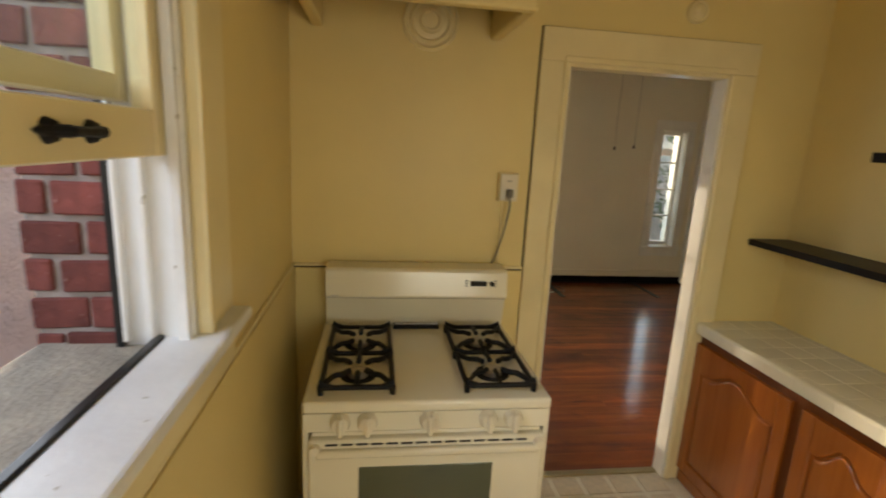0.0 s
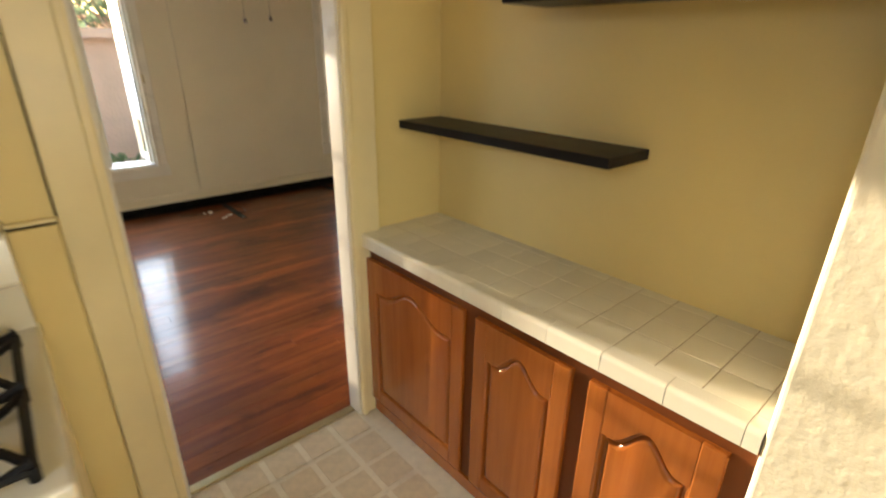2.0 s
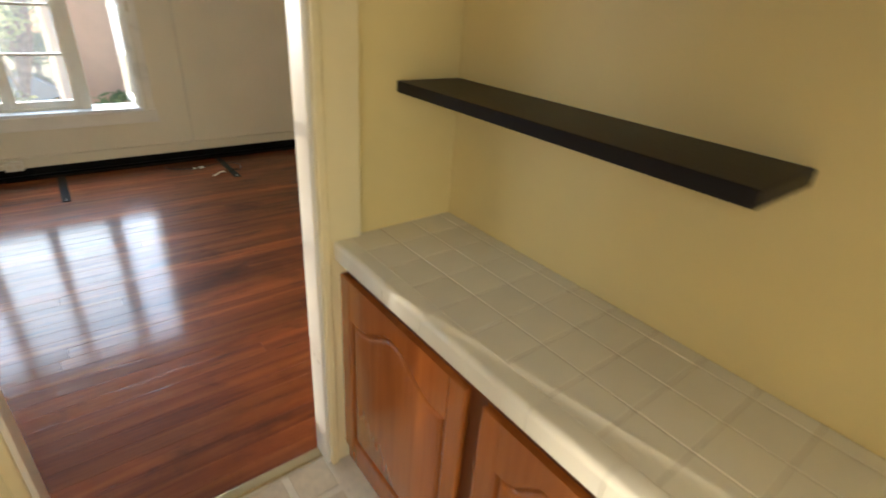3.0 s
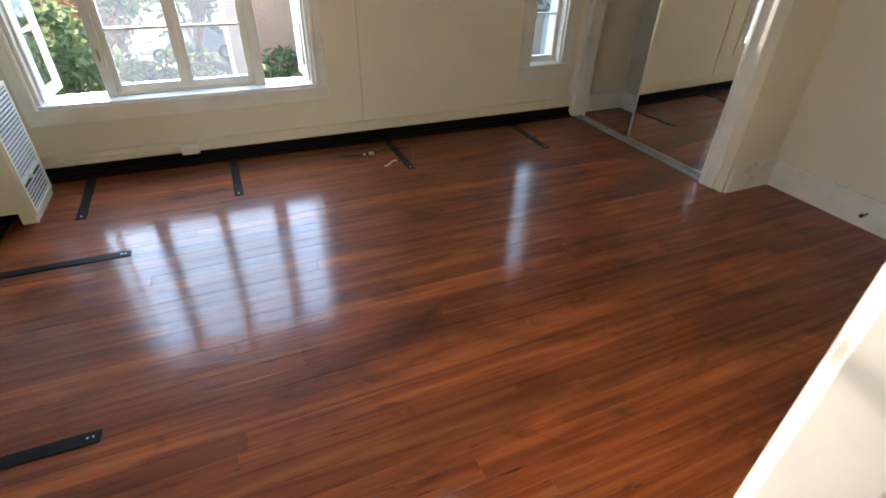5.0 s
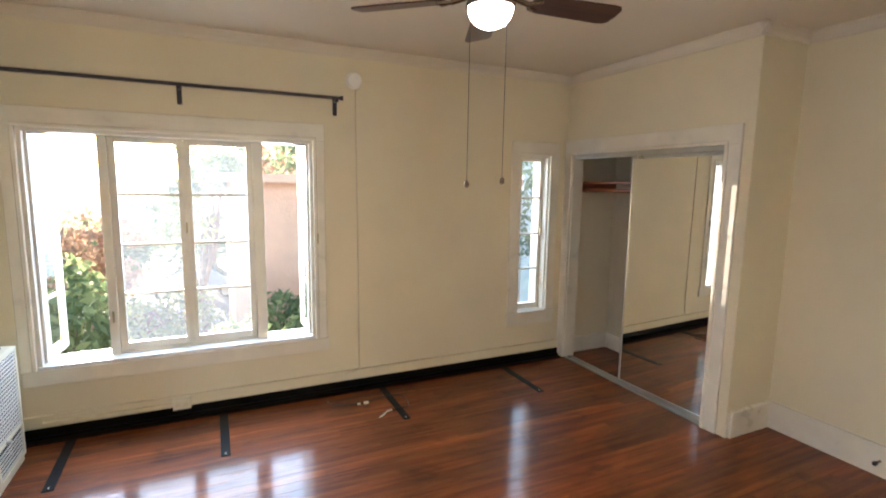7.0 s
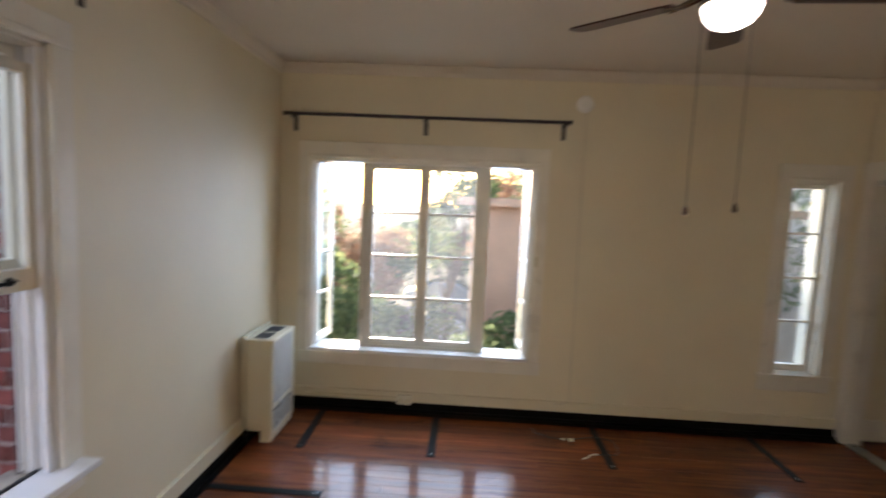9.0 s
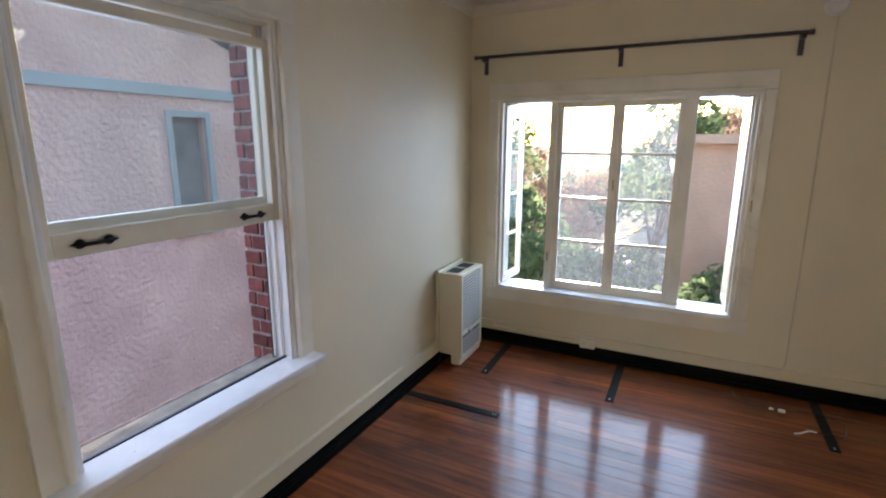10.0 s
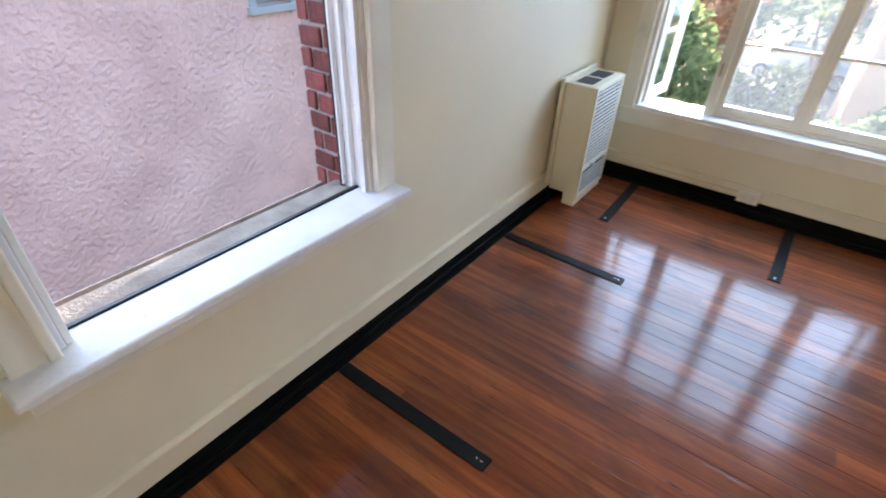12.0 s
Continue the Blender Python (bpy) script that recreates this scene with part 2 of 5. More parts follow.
STEEL = surface("dull_steel", (0.55, 0.55, 0.53), 0.3, metal=0.9, vary=0.1)
RODMETAL = surface("dark_curtain_rod", (0.05, 0.045, 0.05), 0.4, metal=0.4, vary=0.15)
BRONZE = surface("pewter_bronze", (0.24, 0.20, 0.16), 0.16, metal=0.9, vary=0.15, grain=20)
BLADE = wood("dark_walnut_blade", (0.025, 0.010, 0.007), (0.07, 0.028, 0.018), 0.35, 0, 0.1, 0.2)
OPAL = glow("lit_opal_glass", (1.0, 0.86, 0.64), 2.8)
HEATER = surface("cream_heater_enamel", (0.70, 0.66, 0.50), 0.35, vary=0.03, grain=20)
GRILLE = surface("pale_grille_metal", (0.55, 0.54, 0.48), 0.35, vary=0.05)
VENT_SHADE = surface("shaded_vent", (0.03, 0.03, 0.03), 0.7)
BRICK = surface("red_brick", (0.18, 0.050, 0.043), 0.85, vary=0.3, scale=14, grain=60, bump=0.6, island=0.35, wear=(0.36, 0.22, 0.20))
MORTAR = surface("grey_mortar", (0.33, 0.28, 0.27), 0.9, vary=0.2, scale=20, grain=60, bump=0.5)
STUCCO = surface("pink_stucco", (0.95, 0.61, 0.53), 0.9, vary=0.11, scale=1.1, grain=13, bump=0.9, depth=0.075)
SILLSTONE = surface("sandy_concrete", (0.38, 0.34, 0.28), 0.9, vary=0.2, scale=10, grain=80, bump=0.6)
GREYTRIM = surface("blue_grey_trim", (0.50, 0.51, 0.51), 0.6, vary=0.06)
ROOFTILE = surface("grey_roof_edge", (0.28, 0.25, 0.24), 0.8, vary=0.2)
MIRROR = surface("mirror", (0.86, 0.88, 0.86), 0.02, metal=1.0, vary=0.0, bump=0)
MIRROR.node_tree.nodes["Principled BSDF"].inputs["Roughness"].default_value = 0.0
for lk in list(MIRROR.node_tree.links):
    if lk.to_socket.name == "Roughness":
        MIRROR.node_tree.links.remove(lk)
GLASS = glass("window_glass", (0.96, 0.98, 0.97), 0.010)
# dust film made stronger so that it also imitates sun-flare haze over the view
DUSTY_HAZY = glass("dusty_hazy_glass", (0.96, 0.98, 0.97), 0.026)
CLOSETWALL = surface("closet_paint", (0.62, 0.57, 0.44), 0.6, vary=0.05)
POLE = wood("closet_pole_wood", (0.16, 0.05, 0.02), (0.30, 0.10, 0.04), 0.4, 1, 0.05, 0.1)


# ---- builders ----
def box(bm, x0, x1, y0, y1, z0, z1):
    vs = [bm.verts.new((x, y, z)) for x in (x0, x1) for y in (y0, y1) for z in (z0, z1)]
    for f in ((0, 1, 3, 2), (4, 6, 7, 5), (0, 4, 5, 1), (2, 3, 7, 6), (0, 2, 6, 4), (1, 5, 7, 3)):
        bm.faces.new([vs[i] for i in f])
    return vs


def bm_box(x0, x1, y0, y1, z0, z1, bevel=0.0, seg=2):
    bm = bmesh.new()
    box(bm, min(x0, x1), max(x0, x1), min(y0, y1), max(y0, y1), min(z0, z1), max(z0, z1))
    if bevel:
        bmesh.ops.bevel(bm, geom=bm.edges[:], offset=bevel, segments=seg, affect="EDGES", profile=0.5)
    return bm


def cyl(bm, p, q, r0, r1=None, n=16, caps=True):
    """A round bar from p to q."""
    p, q = Vector(p), Vector(q)
    r1 = r0 if r1 is None else r1
    t = (q - p).to_track_quat("Z", "Y")
    rings = []
    for c, r in ((p, r0), (q, r1)):
        rings.append([bm.verts.new(c + t @ Vector((r * math.cos(6.28318531 * i / n), r * math.sin(6.28318531 * i / n), 0))) for i in range(n)])
    for i in range(n):
        bm.faces.new((rings[0][i], rings[0][(i + 1) % n], rings[1][(i + 1) % n], rings[1][i]))
    if caps:
        bm.faces.new(rings[0][::-1])
        bm.faces.new(rings[1])
    return bm


def lathe(profile, n=32, centre=(0, 0, 0), axis="z"):
    """A turned shape from (radius, height) pairs."""
    bm = bmesh.new()
    c = Vector(centre)
    rings = []
    for r, h in profile:
        ring = []
        for i in range(n):
            a = 6.28318531 * i / n
            u, v = r * math.cos(a), r * math.sin(a)
            ring.append(bm.verts.new(c + (Vector((u, v, h)) if axis == "z" else Vector((u, h, v)) if axis == "y" else Vector((h, u, v)))))
        rings.append(ring)
    for a, b in zip(rings, rings[1:]):
        for i in range(n):
            bm.faces.new((a[i], a[(i + 1) % n], b[(i + 1) % n], b[i]))
    if profile[0][0] > 1e-4:
        bm.faces.new(rings[0][::-1])
    if profile[-1][0] > 1e-4:
        bm.faces.new(rings[-1])
    bmesh.ops.remove_doubles(bm, verts=bm.verts[:], dist=1e-5)
    bmesh.ops.recalc_face_normals(bm, faces=bm.faces[:])
    return bm


def tube(points, r, n=8):
    """A bent round cord through the points."""
    bm = bmesh.new()
    pts = [Vector(p) for p in points]
    rings = []
    for i, p in enumerate(pts):
        d = (pts[min(i + 1, len(pts) - 1)] - pts[max(i - 1, 0)]).normalized()
        t = d.to_track_quat("Z", "Y")
        rings.append([bm.verts.new(p + t @ Vector((r * math.cos(6.28318531 * k / n), r * math.sin(6.28318531 * k / n), 0))) for k in range(n)])
    for a, b in zip(rings, rings[1:]):
        best = min(range(n), key=lambda s: sum((a[k].co - b[(k + s) % n].co).length for k in range(n)))
        for k in range(n):
            bm.faces.new((a[k], a[(k + 1) % n], b[(k + 1 + best) % n], b[(k + best) % n]))
    bm.faces.new(rings[0][::-1])
    bm.faces.new(rings[-1])
    return bm


def curve_points(keys, steps=8):
    """Points along a smooth line through the keys."""
    k = [Vector(p) for p in keys]
    k = [2 * k[0] - k[1]] + k + [2 * k[-1] - k[-2]]
    out = []
    for i in range(1, len(k) - 2):
        for s in range(steps):
            t = s / steps
            a, b, c, d = k[i - 1], k[i], k[i + 1], k[i + 2]
            out.append(0.5 * ((2 * b) + (c - a) * t + (2 * a - 5 * b + 4 * c - d) * t * t + (3 * b - a - 3 * c + d) * t ** 3))
    out.append(k[-2])
    return out


def extrude_profile(profile, fn):
    """A closed prism: fn(u, v, end) places the profile's point at end 0 and 1."""
    bm = bmesh.new()
    a = [bm.verts.new(fn(u, v, 0)) for u, v in profile]
    b = [bm.verts.new(fn(u, v, 1)) for u, v in profile]
    n = len(profile)
    for i in range(n):
        bm.faces.new((a[i], a[(i + 1) % n], b[(i + 1) % n], b[i]))
    bm.faces.new(a[::-1])
    bm.faces.new(b)
    bmesh.ops.recalc_face_normals(bm, faces=bm.faces[:])
    return bm


def mesh_of(name, bm, material, smooth=False):
    me = bpy.data.meshes.new(name)
    bmesh.ops.recalc_face_normals(bm, faces=bm.faces[:])
    bm.to_mesh(me)
    bm.free()
    me.materials.append(material)
    if smooth:
        for p in me.polygons:
            p.use_smooth = True
        me.set_sharp_from_angle(angle=radians(35))
    return me


def part(name, bm, material, parent=None, label="", smooth=False):
    ob = new(name, mesh_of(name, bm, material, smooth))
    if parent:
        ob.parent = parent
    return tagged(ob, label)


def setting(name, bm, material, label, category, smooth=False):
    return tagged(part(name, bm, material, None, label, smooth), label, category, "", "structure")


def thing(name, label, category, group="", at=(0, 0, 0), rz=0):
    ob = new(name)
    ob.empty_display_size = 0.05
    ob.matrix_world = pose(*at, 0, 0, rz)
    return tagged(ob, label, category, group)


def wall_panels(bm, axis, a0, a1, t0, t1, z0, z1, holes):
    """A wall along x or y from a0 to a1, between t0 and t1 in thickness, with rectangular holes (a, b, low, high)."""
    def put(p, q, lo, hi):
        if q - p > 1e-4 and hi - lo > 1e-4:
            box(bm, *((p, q, t0, t1) if axis == "x" else (t0, t1, p, q)), lo, hi)
    cur = a0
    for p, q, lo, hi in sorted(holes):
        put(cur, p, z0, z1)
        put(p, q, z0, lo)
        put(p, q, hi, z1)
        cur = q
    put(cur, a1, z0, z1)


# ---- plan, in metres ----
L, W, K0, K1 = 2.60, 8.98, 5.10, 5.168        # left wall, window wall, kitchen wall's two faces
C, CY, R, H = 7.15, 7.12, 7.62, 2.785         # closet front, its return, far wall, ceiling
NX, NY, PX, KB = 5.02, 3.61, 4.585, 1.20      # counter niche, its near end, near wall, kitchen's back
DX0, DX1, DZ = 3.775, 4.550, 2.09            # kitchen doorway
BW = (2.855, 4.675, 0.488, 2.062)               # big window
NW = (6.600, 6.945, 0.50, 2.025)                # narrow window
SW = (5.755, 6.80, 0.645, 2.25)                # side window of the room
KW = (2.99, 3.95, 1.30, 2.42)                # kitchen window
CL = (7.30, 8.885, 0.0, 2.045)                 # closet opening

bm = bmesh.new()
wall_panels(bm, "y", K0 + 0.05, W, 2.36, L, 0, H, [(SW[0], SW[1], SW[2] - 0.06, SW[3])])
setting("wall_west", bm, CREAM, "cream painted plaster wall beside the sash window", "wall")
bm = bmesh.new()
wall_panels(bm, "y", KB, K0 + 0.05, 2.36, L, 0, H, [(KW[0], KW[1], KW[2] - 0.06, KW[3])])
setting("wall_kitchen_west", bm, YELLOW, "yellow painted kitchen wall with a sash window", "wall")
bm = bmesh.new()
wall_panels(bm, "x", 2.36, 8.0, W, W + 0.24, 0, H, [BW, NW])
setting("wall_north", bm, CREAM, "cream plaster wall with casement windows", "wall")
bm = bmesh.new()
wall_panels(bm, "x", L, 5.2, K0, K0 + 0.05, 0, H, [(DX0, DX1, 0, DZ)])
setting("wall_kitchen_north", bm, YELLOW, "yellow kitchen wall behind the stove with a doorway", "wall")
bm = bmesh.new()
wall_panels(bm, "x", L, 7.83, K0 + 0.05, K1, 0, H, [(DX0, DX1, 0, DZ)])
setting("wall_south", bm, CREAM, "cream plaster wall with the kitchen doorway", "wall")
bm = bmesh.new()
wall_panels(bm, "y", CY, W, C, C + 0.10, 0, H, [(CL[0], CL[1], 0, CL[3])])
box(bm, C + 0.10, R + 0.2, CY, CY + 0.10, 0, H)
setting("wall_closet", bm, CREAM, "cream plaster wall round the closet opening", "wall")
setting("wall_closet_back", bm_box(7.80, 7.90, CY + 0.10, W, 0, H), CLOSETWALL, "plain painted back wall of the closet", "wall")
bm = bmesh.new()
wall_panels(bm, "y", K1, CY, R, R + 0.2, 0, H, [])
setting("wall_east", bm, CREAM, "cream plaster wall in the recess beside the closet", "wall")
setting("wall_niche_back", bm_box(NX, NX + 0.12, NY, K0, 0, H), YELLOW, "yellow wall behind the tiled counter", "wall")
setting("wall_near_counter", bm_box(PX, NX + 0.12, KB, NY, 0, H, 0.012, 3), ROUGHCAST, "rough cream plaster wall at the counter's end", "wall")
bm = bmesh.new()
# the hole is for the added back window
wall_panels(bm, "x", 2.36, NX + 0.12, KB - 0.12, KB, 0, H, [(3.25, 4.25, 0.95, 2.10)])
setting("wall_kitchen_back", bm, YELLOW, "plain yellow wall closing the kitchen", "wall")
setting("ceiling", bm_box(2.36, 8.0, K0 + 0.05, W + 0.24, H, H + 0.1), CEIL, "off-white painted plaster ceiling", "ceiling")
setting("ceiling_kitchen", bm_box(2.36, NX + 0.12, KB - 0.12, K0 + 0.05, H, H + 0.1), YELLOW, "plain painted kitchen ceiling", "ceiling")
floor = setting("floor", bm_box(2.36, 7.9, K0 + 0.06, W + 0.1, -0.12, -0.022), SUBFLOOR, "red-brown varnished pine plank floor", "floor")
floor_k = setting("floor_kitchen", bm_box(2.36, NX + 0.12, KB, K0 + 0.06, -0.12, -0.004), VINYL_LINE, "cream vinyl floor with a square tile pattern", "floor")

# ---- trim and openings ----
def board(x0, x1, y0, y1, z0, z1, b=0.004):
    return bm_box(x0, x1, y0, y1, z0, z1, b, 2)


def casing(name, axis, face, out, a0, a1, z0, z1, width, material, label, head=None, sides=(1, 1)):
    """Flat board casing with a raised inner bead round an opening; out is +1 or -1, the side of the wall that it stands on."""
    th = thing(name, label, "door casing" if z0 < 0.05 else "window casing")
    tagged(th, kind="structure")
    head = width if head is None else head

    def put(n, p, q, lo, hi, proud, b=0.004):
        f0, f1 = sorted((face, face + out * proud))
        part(n, board(*((p, q, f0, f1) if axis == "x" else (f0, f1, p, q)), lo, hi, b), material, th)
    if sides[0]:
        put("side_board", a0 - width, a0, z0, z1, 0.020)
        put("bead", a0 - 0.022, a0 + 0.006, z0, z1 - 0.002, 0.030, 0.006)
    if sides[1]:
        put("side_board", a1, a1 + width, z0, z1, 0.020)
        put("bead", a1 - 0.006, a1 + 0.022, z0, z1 - 0.002, 0.030, 0.006)
    put("head_board", a0 - width * sides[0], a1 + width * sides[1], z1, z1 + head, 0.022)
    put("head_bead", a0 - 0.02, a1 + 0.02, z1 - 0.004, z1 + 0.022, 0.030, 0.006)
    return th


# kitchen doorway
casing("door_1", "x", K0, -1, DX0, DX1, 0.0, DZ, 0.125, YELLOW_TRIM, "cream yellow painted casing round the kitchen doorway", 0.135)
casing("door_1_room_side", "x", K1, 1, DX0, DX1, 0.0, DZ, 0.125, WHITE, "white painted casing round the doorway", 0.135)
crack = thing("trim_joint", "dark open joint beside the doorway casing", "joint")
tagged(crack, kind="structure")
part("joint", bm_box(DX0 - 0.1295, DX0 - 0.1245, K0 - 0.006, K0 + 0.001, 1.17, DZ + 0.135), BAND, crack)
part("joint", bm_box(DX0 - 0.125, DX1 + 0.125, K0 - 0.006, K0 + 0.001, DZ + 0.1352, DZ + 0.1385), BAND, crack)
jamb = thing("trim_doorway", "white painted door jamb lining the doorway", "door jamb")
tagged(jamb, kind="structure")
part("jamb", board(DX0 - 0.004, DX0 + 0.018, K0 - 0.012, K1 + 0.012, 0, DZ - 0.02), WHITE, jamb)
part("jamb", board(DX1 - 0.018, DX1 + 0.004, K0 - 0.012, K1 + 0.012, 0, DZ - 0.02), WHITE, jamb)
part("head_jamb", board(DX0 - 0.004, DX1 + 0.004, K0 - 0.012, K1 + 0.012, DZ - 0.02, DZ + 0.003), YELLOW_TRIM, jamb)
setting("trim_threshold", bm_box(DX0 + 0.018, DX1 - 0.018, K0 + 0.035, K0 + 0.075, -0.01, 0.006, 0.004), BRASS, "worn brass threshold strip between vinyl and wood", "threshold")

# baseboards of the room: white cap and board over a black band
def baseboard(x0, x1, y0, y1, nx, ny, white=False, band=0.080):
    """nx, ny: the way into the room."""
    th = thing("baseboard", "white painted baseboard" if white else "cream baseboard over a rough black band", "baseboard")
    tagged(th, kind="structure")

    def strip(n, t, lo, hi, m, b):
        if nx:
            part(n, board(*sorted((x0, x0 + nx * t)), y0, y1, lo, hi, b), m, th)
        else:
            part(n, board(x0, x1, *sorted((y0, y0 + ny * t)), lo, hi, b), m, th)
    if white:
        strip("board", 0.022, 0.0, 0.17, WHITE, 0.004)
        strip("cap", 0.030, 0.17, 0.20, WHITE, 0.006)
        return
    strip("board", 0.020, band, 0.150, CREAM, 0.003)
    strip("cap", 0.028, 0.150, 0.166, CREAM, 0.005)
    strip("band", 0.014, 0.0, band, BAND, 0.003)
    strip("shoe", 0.038, 0.0, 0.020, BAND, 0.008)


baseboard(L, C, W, W, 0, -1)
baseboard(L, L, K1, W, 1, 0, band=0.062)
baseboard(R, R, K1, CY, -1, 0, True)
baseboard(C + 0.02, R, CY, CY, 0, -1, True)
baseboard(L, DX0 - 0.125, K1, K1, 0, 1)
baseboard(DX1 + 0.125, R, K1, K1, 0, 1, True)
for nm, a in (("floor_border_north", (L, C, W - 0.10, W - 0.02)), ("floor_border_west", (L + 0.02, L + 0.072, K1, W - 0.10))):
    setting(nm, board(*a, -0.004, 0.0035, 0.0015), BAND, "worn black border painted along the floor edge", "floor border")

# picture rail under the ceiling
crown = thing("trim_crown", "pale crown moulding under the ceiling", "moulding")
tagged(crown, kind="structure")
PROFILE = [(0, 0), (0, -0.075), (0.012, -0.075), (0.018, -0.05), (0.040, -0.020), (0.048, -0.012), (0.048, 0)]
part("moulding", extrude_profile(PROFILE, lambda u, v, e: (L + e * (C - L), W - u, H + v)), CEIL, crown)
part("moulding", extrude_profile(PROFILE, lambda u, v, e: (L + u, K1 + e * (W - K1), H + v)), CEIL, crown)
part("moulding", extrude_profile(PROFILE, lambda u, v, e: (C - u, CY - 0.048 + e * (W - CY + 0.048), H + v)), CEIL, crown)
part("moulding", extrude_profile(PROFILE, lambda u, v, e: (C - 0.048 + e * (R - C + 0.048), CY - u, H + v)), CEIL, crown)
part("moulding", extrude_profile(PROFILE, lambda u, v, e: (R - u, K1 + e * (CY - K1), H + v)), CEIL, crown)
part("moulding", extrude_profile(PROFILE, lambda u, v, e: (L + e * (R - L), K1 + u, H + v)), CEIL, crown)


# ---- casement windows ----
def sash(parent, x0, x1, z0, z1, y, rows, stile=0.045, depth=0.036, name="sash", material=None, pane_glass=None):
    """A glazed leaf in the plane y with its panes, hinged in place; the pieces hang under one part."""
    material, pane_glass = material or WHITE, pane_glass or GLASS
    bm = bmesh.new()
    d0, d1 = y - depth / 2, y + depth / 2
    box(bm, x0, x0 + stile, d0, d1, z0, z1)
    box(bm, x1 - stile, x1, d0, d1, z0, z1)
    box(bm, x0 + stile, x1 - stile, d0, d1, z0, z0 + stile * 1.5)
    box(bm, x0 + stile, x1 - stile, d0, d1, z1 - stile, z1)
    bmesh.ops.bevel(bm, geom=bm.edges[:], offset=0.003, segments=1, affect="EDGES")
    leaf = part(name, bm, material, parent)
    lo, hi = z0 + stile * 1.5, z1 - stile
    step = (hi - lo) / rows
    for i in range(1, rows):
        part("glazing_bar", board(x0 + stile, x1 - stile, d0 + 0.004, d1 - 0.004, lo + i * step - 0.009, lo + i * step + 0.009, 0.003), material, leaf)
    for i in range(rows):
        g = part("pane", bm_box(x0 + stile - 0.003, x1 - stile + 0.003, y - 0.002, y + 0.002, lo + i * step + 0.004, lo + (i + 1) * step - 0.004), pane_glass, leaf)
        g.visible_shadow = False
    return leaf


def swing(leaf, x, y, deg):
    """Turn a leaf about its upright hinge line."""
    leaf.matrix_basis = Matrix.Translation((x, y, 0)) @ pose(0, 0, 0, 0, 0, deg) @ Matrix.Translation((-x, -y, 0))


win = thing("window_1", "wide white casement window with both outer leaves open", "window")
tagged(win, kind="structure")
x0, x1, z0, z1 = BW
YS = 9.11
part("lining", board(x0 - 0.002, x0 + 0.03, W, W + 0.24, z0, z1), WHITE, win)
part("lining", board(x1 - 0.03, x1 + 0.002, W, W + 0.24, z0, z1), WHITE, win)
part("lining", board(x0 + 0.03, x1 - 0.03, W, W + 0.24, z1 - 0.03, z1 + 0.002), WHITE, win)
part("window_sill", board(x0 - 0.002, x1 + 0.002, W - 0.012, W + 0.25, z0 - 0.03, z0 + 0.012, 0.006), OLDWHITE, win)
part("apron", board(x0 - 0.08, x1 + 0.10, W - 0.022, W, z0 - 0.115, z0 - 0.012), WHITE, win)
part("mullion", board(3.258, 3.315, YS - 0.05, YS + 0.06, z0 + 0.012, z1 - 0.03), WHITE, win)
part("mullion", board(4.235, 4.310, YS - 0.05, YS + 0.06, z0 + 0.012, z1 - 0.03), WHITE, win)
part("bottom_rail", board(3.315, 4.235, YS - 0.03, YS + 0.05, z0 + 0.012, z0 + 0.03), WHITE, win)
sash(win, 3.315, 3.774, z0 + 0.02, z1 - 0.028, YS, 4, 0.042, 0.036, pane_glass=DUSTY_HAZY)
sash(win, 3.776, 4.235, z0 + 0.02, z1 - 0.028, YS, 4, 0.042, 0.036, pane_glass=DUSTY_HAZY)
part("astragal", board(3.760, 3.790, YS - 0.030, YS - 0.016, z0 + 0.04, z1 - 0.05), WHITE, win)
swing(sash(win, x0 + 0.03, 3.258, z0 + 0.02, z1 - 0.03, W + 0.05, 4, 0.04), x0 + 0.03, W + 0.05, 84)
swing(sash(win, 4.310, x1 - 0.03, z0 + 0.02, z1 - 0.03, W + 0.05, 4, 0.04), x1 - 0.03, W + 0.05, -87)
for hx, hz in ((3.287, 0.78), (3.775, 1.40), (x1 + 0.02, 1.30)):
    part("latch", board(hx - 0.006, hx + 0.006, (YS - 0.075) if hx < 4 else W - 0.035, (YS - 0.05) if hx < 4 else W - 0.018, hz - 0.04, hz + 0.04, 0.004), BRASS, win, "small aged brass latch")
for hx in (x0 + 0.05, x1 - 0.05):
    part("stay", tube([(hx, W + 0.06, z1 - 0.035), (hx + (0.1 if hx < 4 else -0.1), W + 0.02, z1 - 0.03)], 0.006), RODMETAL, win, "dark metal casement stay")
casing("trim_window_1", "x", W, -1, x0, x1, z0 - 0.012, z1, 0.085, WHITE, "cream white casing round the wide window", 0.125)

win = thing("window_2", "narrow white window with four stacked panes", "window")
tagged(win, kind="structure")
x0, x1, z0, z1 = NW
part("lining", board(x0 - 0.002, x0 + 0.02, W, W + 0.24, z0, z1), WHITE, win)
part("lining", board(x1 - 0.02, x1 + 0.002, W, W + 0.24, z0, z1), WHITE, win)
part("lining", board(x0 + 0.02, x1 - 0.02, W, W + 0.24, z1 - 0.02, z1 + 0.002), WHITE, win)
part("window_sill", board(x0 - 0.11, x1 + 0.11, W - 0.035, W + 0.24, z0 - 0.03, z0 + 0.005, 0.006), WHITE, win)
part("apron", board(x0 - 0.10, x1 + 0.10, W - 0.02, W, z0 - 0.13, z0 - 0.03), WHITE, win)
sash(win, x0 + 0.02, x1 - 0.02, z0 + 0.01, z1 - 0.02, W + 0.09, 4, 0.036)
part("latch", board(x1 - 0.05, x1 - 0.04, W + 0.045, W + 0.07, 1.25, 1.32, 0.004), BRASS, win, "small aged brass latch")
